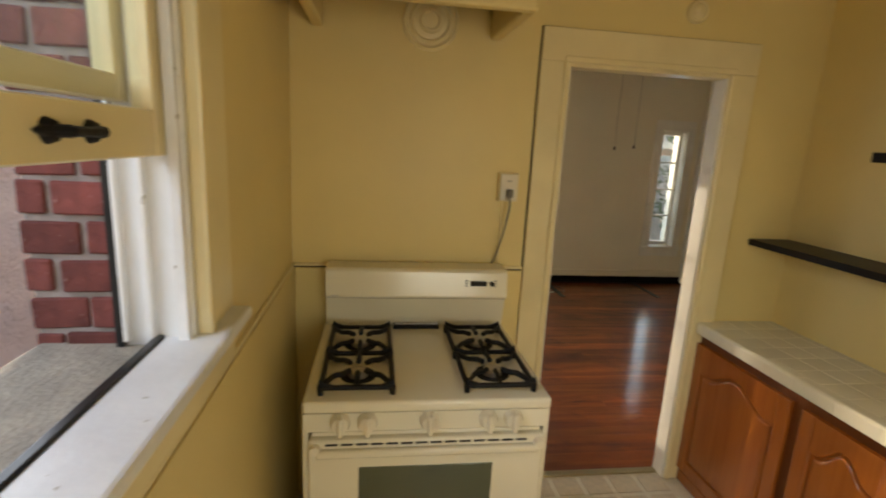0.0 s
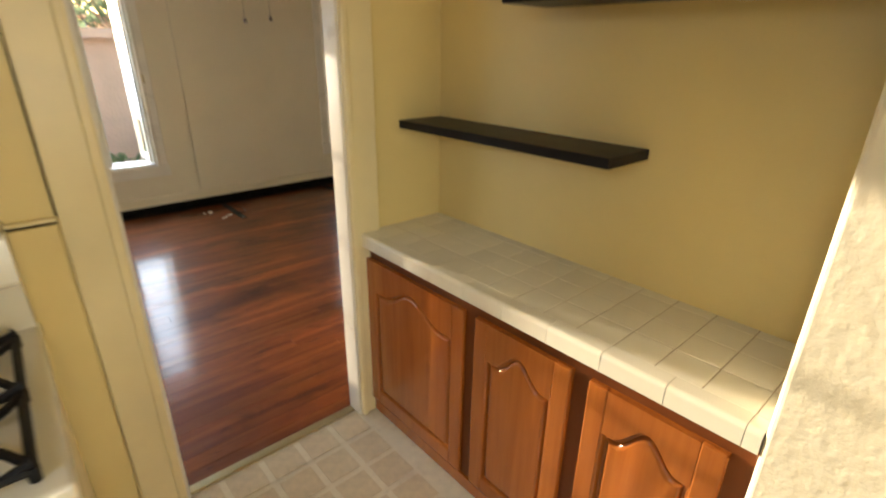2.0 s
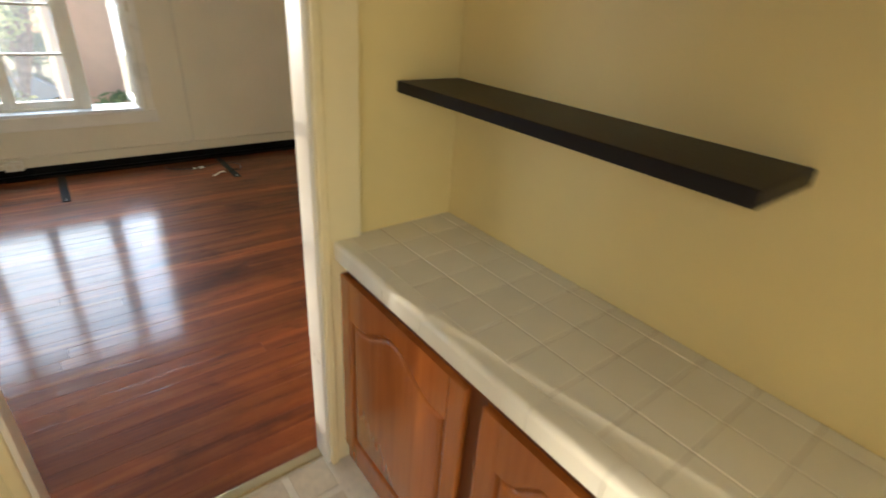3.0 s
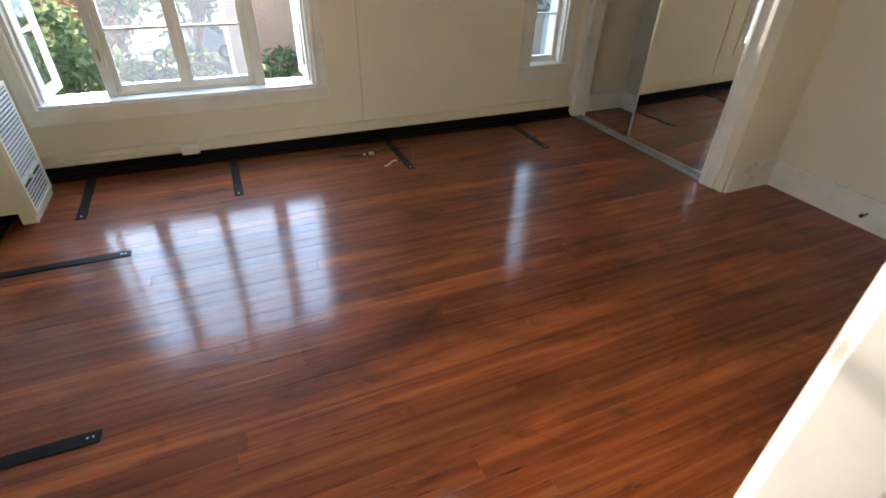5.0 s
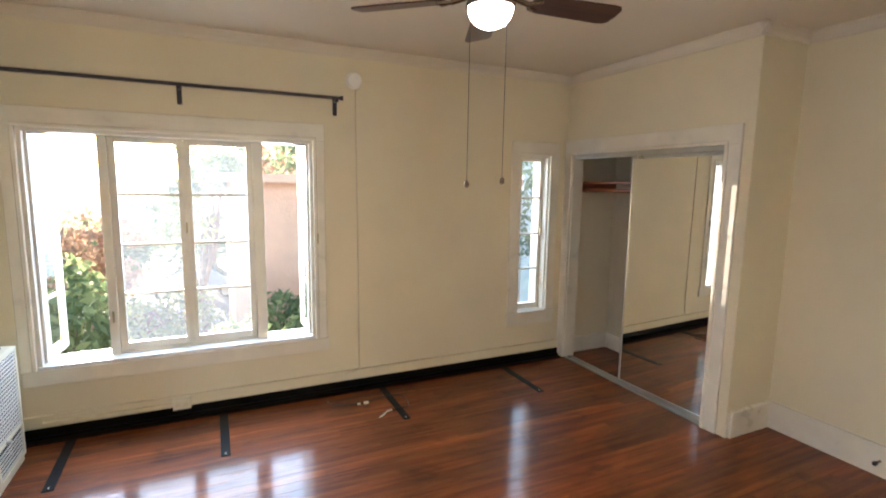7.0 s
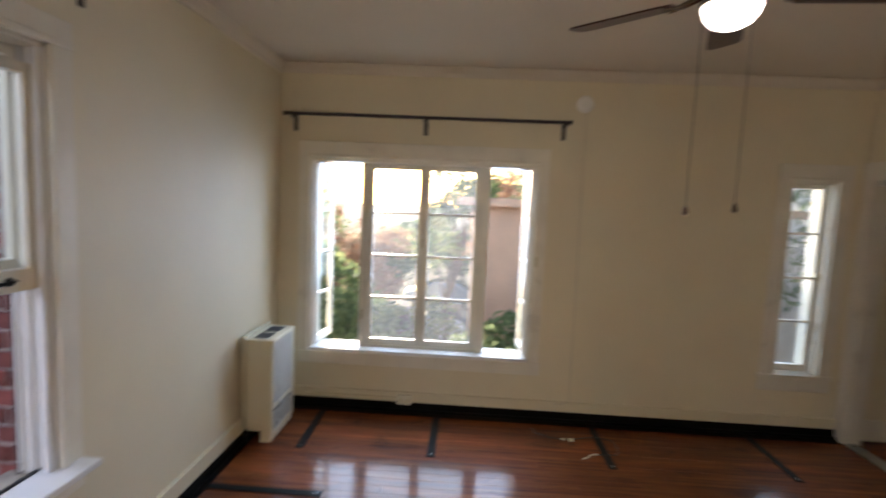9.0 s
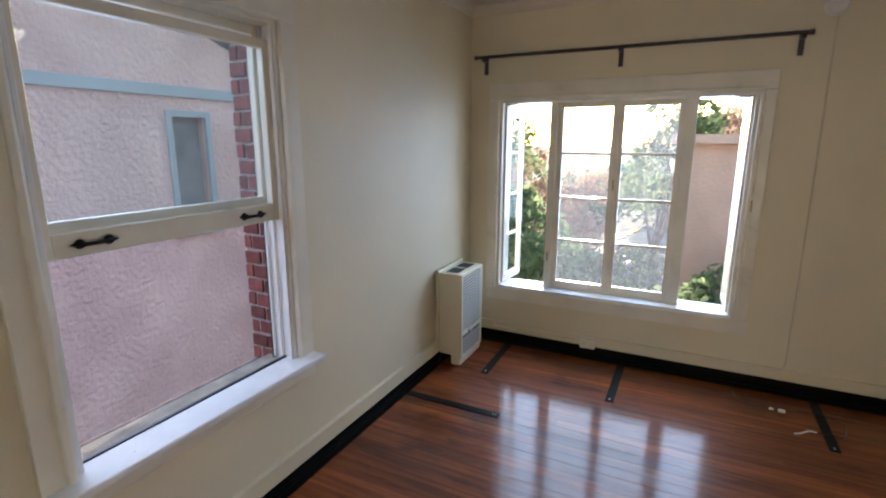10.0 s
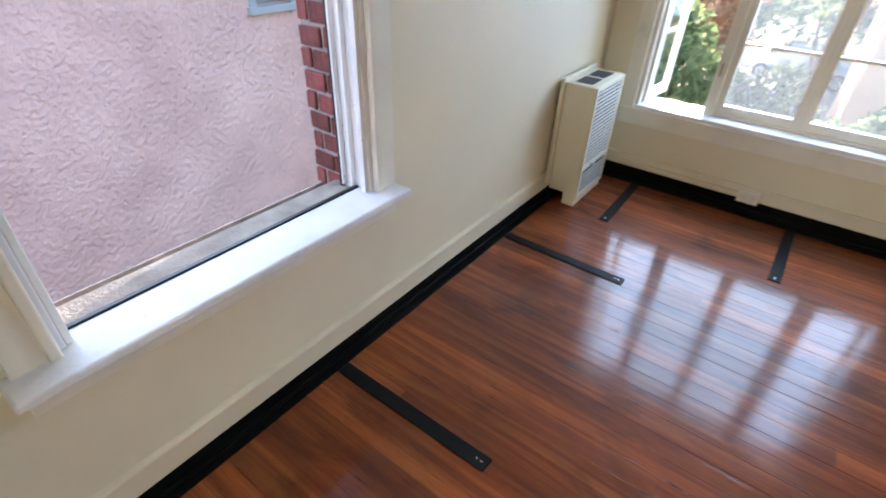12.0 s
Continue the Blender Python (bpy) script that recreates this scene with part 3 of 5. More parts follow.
casing("trim_window_2", "x", W, -1, x0, x1, z0 + 0.005, z1, 0.10, WHITE, "cream white casing round the narrow window", 0.125)


# ---- sash windows of the west wall ----
def lift_handle(parent, x, y, z):
    """A black iron pull with spade ends on a rail that faces +x."""
    bm = bmesh.new()
    cyl(bm, (x + 0.022, y - 0.035, z), (x + 0.022, y + 0.035, z), 0.007, n=10)
    for s in (-1, 1):
        cyl(bm, (x, y + s * 0.045, z), (x + 0.010, y + s * 0.045, z), 0.017, 0.013, n=12)
        cyl(bm, (x + 0.006, y + s * 0.045, z), (x + 0.024, y + s * 0.034, z), 0.008, n=8)
        cyl(bm, (x + 0.004, y + s * 0.055, z), (x + 0.004, y + s * 0.075, z), 0.009, 0.002, n=8)
    part("lift_handle", bm, IRON, parent, "black iron pull with spade ends", True)


def sash_window(name, y0, y1, z0, z1, raised, paint, inner_paint, label, handles, case, tip=0.105, meet=None, reach=2.40):
    win = thing(name, label, "window")
    tagged(win, kind="structure")
    # box frame with its stops and channel
    for ya, yb, s in ((y0, y0 + 0.022, 1), (y1 - 0.022, y1, -1)):
        part("jamb", board(2.470, L, ya, yb, z0 - 0.03, z1), OLDWHITE, win)
        yc = yb if s > 0 else ya
        for xa, xb in ((2.574, 2.596), (2.516, 2.530), (2.471, 2.482)):
            part("stop_bead", board(xa, xb, *sorted((yc, yc + s * 0.018)), z0, z1, 0.003), OLDWHITE, win)
    part("head_jamb", board(2.37, L, y0, y1, z1 - 0.022, z1), inner_paint, win)
    part("window_sill", board(2.540, L + tip, y0 - case - 0.022, y1 + case, z0 - 0.024, z0 + 0.005, 0.008), OLDWHITE, win)
    part("apron", board(L, L + 0.022, y0 - case, y1 + case, z0 - 0.12, z0 - 0.028), paint, win)
    part("sill_slope", board(reach, 2.530, y0 - 0.004, y1 + 0.004, z0 - 0.058, z0 - 0.012, 0.010), SILLSTONE, win, "weathered sandy outer sill")
    part("screen_track", board(2.526, 2.542, y0 + 0.022, y1 - 0.022, z0 - 0.014, z0 + 0.010, 0.002), BLACK, win)
    for ya, yb in ((y0 + 0.022, y0 + 0.036), (y1 - 0.036, y1 - 0.022)):
        part("screen_channel", board(2.456, 2.470, ya, yb, z0 - 0.012, z1 - 0.03, 0.002), BLACK, win, "black metal screen channel")
    # lower leaf, pushed up; upper leaf behind it
    mid = (z0 + z1) / 2
    for n, xa, lo, hi, bot in (("lower_sash", 2.552, raised, raised + mid - z0, 0.080), ("upper_sash", 2.494, meet or mid - 0.02, z1 - 0.022, 0.045)):
        hi = min(hi, z1 - 0.024)
        bm = bmesh.new()
        ya, yb = y0 + 0.024, y1 - 0.024
        box(bm, xa - 0.019, xa + 0.019, ya, ya + 0.045, lo, hi)
        box(bm, xa - 0.019, xa + 0.019, yb - 0.045, yb, lo, hi)
        box(bm, xa - 0.019, xa + 0.019, ya + 0.045, yb - 0.045, lo, lo + bot)
        box(bm, xa - 0.019, xa + 0.019, ya + 0.045, yb - 0.045, hi - 0.04, hi)
        bmesh.ops.bevel(bm, geom=bm.edges[:], offset=0.003, segments=1, affect="EDGES")
        leaf = part(n, bm, inner_paint, win)
        g = part("pane", bm_box(xa - 0.002, xa + 0.002, ya + 0.04, yb - 0.04, lo + bot - 0.004, hi - 0.036), GLASS, leaf)
        g.visible_shadow = False
        if n == "lower_sash":
            for hy in handles:
                lift_handle(leaf, xa + 0.019, hy, lo + bot * 0.5)
    casing(name.replace("window", "trim_window"), "y", L, 1, y0, y1, z0, z1, case, paint, "painted board casing round the sash window", case + 0.005)


sash_window("window_3", SW[0], SW[1], SW[2], SW[3], 1.363, WHITE, WHITE, "white sash window with its lower leaf half raised", (5.945, 6.605), 0.095)
sash_window("window_4", KW[0], KW[1], KW[2], KW[3], 1.668, YELLOW_TRIM, YELLOW_TRIM, "yellow painted kitchen sash window, lower leaf raised", (3.20, 3.63), 0.18, 0.065, 1.76, 2.300)


# ---- kitchen walls: ledge, hood ----
ledge = thing("trim_dado", "narrow yellow dado ledge with a dark joint", "moulding")
tagged(ledge, kind="structure")
part("ledge", board(L, L + 0.014, KB, K0, 0.0, 1.150, 0.003), YELLOW, ledge)
part("joint", bm_box(L, L + 0.004, KB, K0, 1.1502, 1.1563), BAND, ledge, "dark open joint")
part("joint", bm_box(L + 0.004, DX0 - 0.13, K0 - 0.004, K0, 1.1502, 1.1563), BAND, ledge, "dark open joint")
part("ledge_cap", board(L, L + 0.014, KB, K0, 1.1565, 1.170, 0.004), YELLOW_TRIM, ledge)
part("ledge", board(L + 0.014, DX0 - 0.13, K0 - 0.014, K0, 0.0, 1.150, 0.003), YELLOW, ledge)
part("ledge_cap", board(L + 0.014, DX0 - 0.13, K0 - 0.014, K0, 1.1565, 1.170, 0.004), YELLOW_TRIM, ledge)

# ---- closet ----
casing("door_2", "y", C, -1, CL[0], CL[1], 0.0, CL[3], 0.11, WHITE, "white painted casing round the closet opening", 0.13)
cj = thing("trim_closet", "white painted lining and metal track of the closet", "closet lining")
tagged(cj, kind="structure")
part("lining", board(C - 0.002, C + 0.12, CL[0] - 0.003, CL[0] + 0.015, 0, CL[3]), WHITE, cj)
part("lining", board(C - 0.002, C + 0.12, CL[1] - 0.015, CL[1] + 0.003, 0, CL[3]), WHITE, cj)
part("head_track", board(C + 0.005, C + 0.10, CL[0] + 0.015, CL[1] - 0.015, CL[3] - 0.045, CL[3] - 0.002), STEEL, cj, "dull steel head track")
part("floor_track", board(C - 0.005, C + 0.09, CL[0] + 0.015, CL[1] - 0.015, -0.002, 0.012, 0.003), STEEL, cj, "dull steel floor track")
part("track_rib", board(C + 0.04, C + 0.046, CL[0] + 0.015, CL[1] - 0.015, 0.012, 0.018, 0.001), STEEL, cj)


def mirror_door(y0, y1, x):
    md = thing("mirror_door", "sliding mirrored closet door in a thin metal frame", "mirror door")
    md.matrix_world = Matrix.Translation((x, (y0 + y1) / 2, 0)) @ pose(0, 0, 0, 0, 0, 2.3) @ Matrix.Translation((-x, -(y0 + y1) / 2, 0))
    part("mirror", bm_box(x - 0.004, x + 0.004, y0 + 0.012, y1 - 0.012, 0.045, CL[3] - 0.055), MIRROR, md)
    part("side_frame", board(x - 0.012, x + 0.012, y0, y0 + 0.014, 0.016, CL[3] - 0.046, 0.002), STEEL, md)
    part("side_frame", board(x - 0.012, x + 0.012, y1 - 0.014, y1, 0.016, CL[3] - 0.046, 0.002), STEEL, md)
    part("bottom_frame", board(x - 0.012, x + 0.012, y0 + 0.014, y1 - 0.014, 0.016, 0.046, 0.002), STEEL, md)
    part("top_frame", board(x - 0.012, x + 0.012, y0 + 0.014, y1 - 0.014, CL[3] - 0.07, CL[3] - 0.046, 0.002), STEEL, md)


mirror_door(CL[0] + 0.02, 8.15, C + 0.037)
mirror_door(CL[0] + 0.03, 8.13, C + 0.080)
sh = thing("closet_shelf", "plain wooden closet shelf over a hanging pole", "shelf")
part("shelf", board(7.33, 7.80, CY + 0.10, W, 1.765, 1.790), POLE, sh)
part("cleat", board(7.33, 7.80, W - 0.02, W, 1.68, 1.765), POLE, sh)
bm = bmesh.new()
cyl(bm, (7.40, CY + 0.10, 1.705), (7.40, W - 0.02, 1.705), 0.019)
part("pole", bm, POLE, sh, "round wooden hanging pole", True)
setting("baseboard_closet", board(7.778, 7.80, CY + 0.10, W, 0, 0.17), WHITE, "white painted baseboard in the closet", "baseboard")
setting("baseboard_closet_side", board(C + 0.10, 7.778, W - 0.022, W, 0, 0.17), WHITE, "white painted baseboard in the closet", "baseboard")

# ---- counter and cabinets ----
cab = thing("base_cabinet", "honey oak base cabinet with three arched doors", "cabinet")
part("body", bm_box(4.632, NX - 0.002, NY + 0.002, K0 - 0.002, 0.0, 0.845), FRAME_SHADE, cab)
part("face_frame", bm_box(4.625, 4.634, NY + 0.002, K0 - 0.004, 0.0, 0.845, 0.002), FRAME_SHADE, cab)


def cabinet_door(y0, y1, z0, z1, x):
    """An arched raised-panel door that faces -x."""
    d = part("door", bm_box(x + 0.0172, x + 0.0195, y0, y1, z0, z1), CABINET, cab)
    w, st = y1 - y0, 0.058
    n = 24

    def arch(t, base, rise):
        s = min(1, max(0, (t - 0.10) / 0.80))
        return base + rise * (0.5 - 0.5 * math.cos(2 * math.pi * s))
    part("stile", board(x, x + 0.018, y0, y0 + st, z0, z1, 0.005), CABINET, d)
    part("stile", board(x, x + 0.018, y1 - st, y1, z0, z1, 0.005), CABINET, d)
    part("rail", board(x + 0.0006, x + 0.018, y0 + st, y1 - st, z0, z0 + st, 0.004), CABINET, d)
    ya, yb = y0 + st, y1 - st
    top = [(ya + (yb - ya) * i / n, arch(i / n, z1 - 0.138, 0.075)) for i in range(n + 1)]
    part("rail", extrude_profile([(yb, z1 - 0.001), (ya, z1 - 0.001)] + top, lambda u, v, e: (x + 0.0008 + e * 0.017, u, v)), CABINET, d)
    # raised panel: three nested outlines, stepping out
    bm = bmesh.new()
    rings = []
    for inset, dx in ((-0.001, 0.0015), (0.003, 0.0030), (0.006, 0.0080), (0.007, 0.0165), (0.015, 0.0165), (0.016, 0.0120), (0.021, 0.0065), (0.026, 0.0040), (0.030, 0.0032)):
        ring = [(ya + inset, z0 + st + inset), (yb - inset, z0 + st + inset)]
        ring += [(yb - inset - (yb - ya - 2 * inset) * i / n, arch(1 - i / n, z1 - 0.138, 0.075) - inset) for i in range(n + 1)]
        rings.append([bm.verts.new((x + dx, u, v)) for u, v in ring])
    for a, b in zip(rings, rings[1:]):
        for i in range(len(a)):
            bm.faces.new((a[i], a[(i + 1) % len(a)], b[(i + 1) % len(b)], b[i]))
    bm.faces.new(rings[-1])
    part("raised_panel", bm, CABINET, d, "raised arched panel", True)
    return d


cabinet_door(4.495, 5.085, 0.075, 0.79, 4.603)
cabinet_door(4.065, 4.440, 0.075, 0.79, 4.603)
cabinet_door(3.66, 4.010, 0.075, 0.79, 4.603)
part("toe_board", board(4.615, 4.632, NY + 0.002, K0 - 0.004, 0.0, 0.06), CABINET, cab)

counter = thing("tiled_worktop", "cream glazed tile worktop with brown grout lines", "worktop")
part("bed", bm_box(4.606, NX, NY + 0.001, K0 - 0.001, 0.845, 0.8968), GROUT, counter)
TS = 0.1675
tile_meshes = {}


def tile(x0, x1, y0, y1, z0, z1, b=0.003, name="tile"):
    """One glazed tile; alike tiles share a mesh."""
    key = (round(x1 - x0, 4), round(y1 - y0, 4), round(z1 - z0, 4), b)
    if key not in tile_meshes:
        w, d, h = key[0] / 2, key[1] / 2, key[2] / 2
        tile_meshes[key] = mesh_of("tile", bm_box(-w, w, -d, d, -h, h, b, 1 if b < 0.01 else 4), TILE, b > 0.01)
    t = new(name, tile_meshes[key])
    t.location = ((x0 + x1) / 2, (y0 + y1) / 2, (z0 + z1) / 2)
    t.parent = counter
    return t


yy = K0 - 0.001 - 0.115
edges_y = [K0 - 0.001, yy]
while yy - TS > NY:
    yy -= TS
    edges_y.append(yy)
edges_y.append(NY + 0.001)
row_x = [NX - 0.001, 4.9745, 4.8625, 4.7505, 4.6385]
half_y = [K0 - 0.001]
while half_y[-1] - 0.112 > NY + 0.03:
    half_y.append(half_y[-1] - 0.112)
half_y.append(NY + 0.001)
for a, b in zip(half_y, half_y[1:]):
    for p, q in zip(row_x, row_x[1:]):
        tile(q + 0.0010, p - 0.0010, b + 0.0010, a - 0.0010, 0.889, 0.8985 + random.uniform(-0.0003, 0.0003), 0.002)
for a, b in zip(edges_y, edges_y[1:]):
    # rounded nosing with square ends
    nose = [(4.6385, 0.842), (4.6385, 0.8995)] + [(4.600 - 0.014 * math.sin(radians(q)), 0.8855 + 0.014 * math.cos(radians(q))) for q in range(0, 91, 15)] + [(4.586, 0.845), (4.589, 0.842)]
    part("edge_tile", extrude_profile(nose, lambda u, v, e, a=a, b=b: (u, b + 0.0009 + e * (a - b - 0.0018), v)), TILE, counter)
CHAINEND = surface("dull_bronze_knob", (0.10, 0.07, 0.05), 0.6, vary=0.1, bump=0)

# ---- kitchen things ----
def stove():
    x0, x1, yf, yb, zt = 2.748, 3.546, 4.338, 5.075, 0.923
    s = thing("gas_stove", "bisque enamel gas stove with four black burner grates", "stove")
    part("body", bm_box(x0 + 0.012, x1 - 0.012, yf + 0.03, yb, 0.03, 0.895, 0.006), ENAMEL, s)
    # cooktop with a rolled rim
    bm = bm_box(x0, x1, yf - 0.012, yb - 0.05, 0.882, zt, 0.012, 3)
    part("cooktop", bm, ENAMEL, s, "bisque enamel cooktop", True)
    # backguard: recessed lower face, proud top panel
    prof = [(yb, 0.92), (4.985, 0.92), (4.978, 0.96), (4.960, 1.050), (4.940, 1.062), (4.932, 1.064), (4.930, 1.072), (4.945, 1.174), (4.953, 1.183), (4.965, 1.187), (yb, 1.187)]
    bg = part("backguard", extrude_profile(prof, lambda u, v, e: (x0 + 0.012 + e * (x1 - x0 - 0.02), u, v)), ENAMEL, s)
    part("clock_display", board(3.375, 3.445, 4.925, 4.94, 1.120, 1.140, 0.002), BLACK, bg, "small black clock display")
    bm = bmesh.new()
    cyl(bm, (3.468, 4.95, 1.130), (3.468, 4.922, 1.130), 0.010)
    part("timer_button", bm, BLACK, bg, "", True)
    for dx in (-0.022, 0.022):
        for dz in (0.012, 0.0, -0.012):
            part("marking", bm_box(3.352 + (0 if dx < 0 else 0.128), 3.360 + (0 if dx < 0 else 0.128), 4.929, 4.94, 1.129 + dz, 1.132 + dz), CORD, bg)
    part("badge", bm_box(2.782, 2.815, 4.924, 4.94, 1.067, 1.074), STEEL, bg)
    part("oven_vent", board(3.045, 3.245, 4.93, 4.972, 0.922, 0.938, 0.003), IRON, s, "slotted black oven vent")
    part("vent_slat", board(3.05, 3.24, 4.945, 4.955, 0.938, 0.942, 0.001), STEEL, s)
    # burners and grates
    for gx in (2.800, 3.270):
        w, d = 0.226, 0.515
        y0 = 4.375
        for by in (y0 + 0.129, y0 + 0.386):
            cx = gx + w / 2
            part("burner_well", lathe([(0.062, 0.0), (0.060, 0.0045), (0.050, 0.002), (0.0, 0.0015)], 28, (cx, by, zt - 0.0005)), IRON, s, "", True)
            part("burner_cap", lathe([(0.034, 0), (0.034, 0.016), (0.028, 0.022), (0.012, 0.024), (0.0, 0.024)], 24, (cx, by, zt)), BURNER, s, "dull aluminium burner head", True)
        bm = bmesh.new()
        r, z = 0.0092, zt + 0.024
        c = [(gx, y0, z), (gx + w, y0, z), (gx + w, y0 + d, z), (gx, y0 + d, z)]
        for i in range(4):
            cyl(bm, c[i], c[(i + 1) % 4], r, n=8)
        cyl(bm, (gx, y0 + d / 2, z), (gx + w, y0 + d / 2, z), r, n=8)
        for px in (gx, gx + w):
            for py in (y0, y0 + d / 2, y0 + d):
                cyl(bm, (px, py, zt), (px, py, z + 0.006), r, 0.011, n=8)
                cx_ = gx + w / 2
                cyl(bm, (px + (cx_ - px) * 0.42, py, z + 0.001), (px, py, z + 0.014), 0.005, 0.0085, n=6)
                cyl(bm, (px, py, z + 0.010), (px, py, z + 0.027), 0.0085, 0.003, n=6)
        frame_ = part("grate", bm, IRON, s, "black cast iron burner grate", True)
        for by in (y0 + 0.129, y0 + 0.386):
            cx = gx + w / 2
            for sx in (-1, 1):
                for sy in (-1, 1):
                    a = (cx + sx * w / 2, by + sy * 0.118, z)
                    b = (cx + sx * 0.075, by + sy * 0.060, z + 0.006)
                    e = (cx + sx * 0.026, by + sy * 0.030, z + 0.008)
                    part("finger", tube(curve_points([a, (cx + sx * 0.100, by + sy * 0.098, z + 0.002), b, (cx + sx * 0.05, by + sy * 0.052, z + 0.008), e], 4), 0.0095, 6), IRON, frame_, "", True)
            for sy in (-1, 1):
                part("finger", tube([(cx, by + sy * 0.13, z), (cx, by + sy * 0.07, z + 0.008), (cx, by + sy * 0.04, z + 0.008)], 0.0095, 6), IRON, frame_, "", True)
    # control panel, knobs
    panel = [(yf - 0.006, 0.882), (yf + 0.04, 0.882), (yf + 0.04, 0.824), (yf - 0.012, 0.824)]
    cp = part("control_panel", extrude_profile(panel, lambda u, v, e: (x0 + 0.016 + e * (x1 - x0 - 0.032), u, v)), ENAMEL, s)
    for i, kx in enumerate((2.866, 2.950, 3.145, 3.336, 3.418)):
        kb = part("knob", lathe([(0.031, 0), (0.031, -0.012), (0.027, -0.018), (0.025, -0.026), (0.0, -0.028)], 24, (kx, yf - 0.008, 0.855), "y"), PLASTIC, s, "ivory plastic control knob", True)
        part("grip", board(kx - 0.008, kx + 0.008, yf - 0.052, yf - 0.030, 0.823, 0.886, 0.006), PLASTIC, kb)
        part("marking", bm_box(kx - 0.012, kx + 0.012, yf - 0.0095, yf - 0.004, 0.8795, 0.8810), CORD, cp)
    # vent slots between panel and door
    part("vent_strip", bm_box(x0 + 0.03, x1 - 0.03, yf - 0.006, yf + 0.03, 0.775, 0.818, 0.003), ENAMEL, s)
    for i in range(14):
        vx = x0 + 0.075 + i * 0.0465
        part("vent_slot", bm_box(vx, vx + 0.036, yf - 0.0345, yf - 0.028, 0.788, 0.794), BLACK, s)
    # oven door
    door = part("oven_door", bm_box(x0 + 0.022, x1 - 0.022, yf - 0.032, yf + 0.028, 0.265, 0.806, 0.010, 3), ENAMEL, s, "bisque enamel oven door", True)
    part("oven_window", board(2.925, 3.355, yf - 0.0345, yf - 0.030, 0.41, 0.710, 0.0015), OVENGLASS, door, "smoked dark oven glass")
    # lip of the door under the slots, with a rounded cap at each end
    part("door_handle", bm_box(x0 + 0.046, x1 - 0.046, yf - 0.052, yf - 0.028, 0.752, 0.779, 0.008, 3), ENAMEL, door, "", True)
    for hx in (x0 + 0.043, x1 - 0.043):
        bm = bmesh.new()
        cyl(bm, (hx, yf - 0.030, 0.779), (hx, yf - 0.050, 0.779), 0.019, 0.015, n=16)
        part("handle_cap", bm, PLASTIC, door, "ivory plastic handle cap", True)
    part("drawer", bm_box(x0 + 0.022, x1 - 0.022, yf - 0.022, yf + 0.028, 0.075, 0.252, 0.008, 2), ENAMEL, s)
    part("kick_plate", bm_box(x0 + 0.04, x1 - 0.04, yf + 0.02, yf + 0.04, 0.0, 0.07), BLACK, s)
    part("side_rail", bm_box(x0 + 0.002, x0 + 0.02, yf - 0.006, yf + 0.03, 0.03, 0.882, 0.003), ENAMEL, s)
    part("side_rail", bm_box(x1 - 0.02, x1 - 0.002, yf - 0.006, yf + 0.03, 0.03, 0.882, 0.003), ENAMEL, s)


stove()

hood = thing("stove_hood", "yellow plaster hood over the stove, open below", "hood")
tagged(hood, kind="structure")
HX0, HX1, HY, HZ, HT = 2.69, 3.47, 4.59, 2.15, 0.045
part("front", board(HX0, HX1, HY, HY + HT, HZ, H, 0.010), YELLOW, hood)
part("side", board(HX1 - HT, HX1, HY + HT, K0, HZ, H, 0.010), YELLOW, hood)
part("side", board(HX0, HX0 + HT, HY + HT, K0, HZ, H, 0.010), YELLOW, hood)
vent = thing("vent_cover", "round ribbed plaster-painted flue cover on the wall", "vent")
part("cover", lathe([(0.116, 0.0), (0.116, -0.012), (0.106, -0.022), (0.096, -0.010), (0.090, -0.010), (0.080, -0.026), (0.070, -0.014), (0.050, -0.016), (0.046, -0.032), (0.038, -0.036), (0.030, -0.028), (0.0, -0.028)], 40, (3.168, K0, 2.205), "y"), YELLOW_TRIM, vent, "", True)

outlet = thing("wall_outlet", "ivory outlet on a painted surface box with a plug", "outlet")
part("box", board(3.502, 3.590, K0 - 0.032, K0, 1.475, 1.602, 0.004), YELLOW_TRIM, outlet)
part("plate", board(3.508, 3.586, K0 - 0.038, K0 - 0.031, 1.480, 1.598, 0.004), PLASTIC, outlet)
for oz in (1.565, 1.515):
    part("socket", lathe([(0.017, 0), (0.017, -0.004), (0.0, -0.004)], 20, (3.547, K0 - 0.037, oz), "y"), PLASTIC, outlet)
for dx in (-0.006, 0.006):
    part("slot", bm_box(3.5455 + dx, 3.5485 + dx, K0 - 0.0425, K0 - 0.040, 1.563, 1.572), BLACK, outlet)
cord = thing("power_cord", "grey power cord hanging from the outlet to the stove", "cord")
part("plug", board(3.534, 3.560, K0 - 0.072, K0 - 0.040, 1.496, 1.532, 0.006), CORD, cord)
part("cable", tube(curve_points([(3.547, K0 - 0.062, 1.50), (3.548, K0 - 0.060, 1.44), (3.530, K0 - 0.045, 1.32), (3.505, K0 - 0.036, 1.22), (3.492, K0 - 0.032, 1.172), (3.49, K0 - 0.03, 1.02)], 6), 0.0042), CORD, cord, "", True)
wire = thing("wall_wire", "thin painted wire run beside the outlet", "wire")
part("cable", tube([(3.530, K0 - 0.006, 1.478), (3.528, K0 - 0.006, 1.30), (3.524, K0 - 0.006, 1.175)], 0.0045), YELLOW_TRIM, wire, "", True)
bell = thing("door_chime", "small round yellow-painted disc above the doorway", "chime")
part("disc", lathe([(0.048, 0), (0.048, -0.016), (0.041, -0.026), (0.034, -0.022), (0.028, -0.034), (0.018, -0.040), (0.0, -0.042)], 28, (4.342, K0, 2.337), "y"), YELLOW_TRIM, bell, "", True)


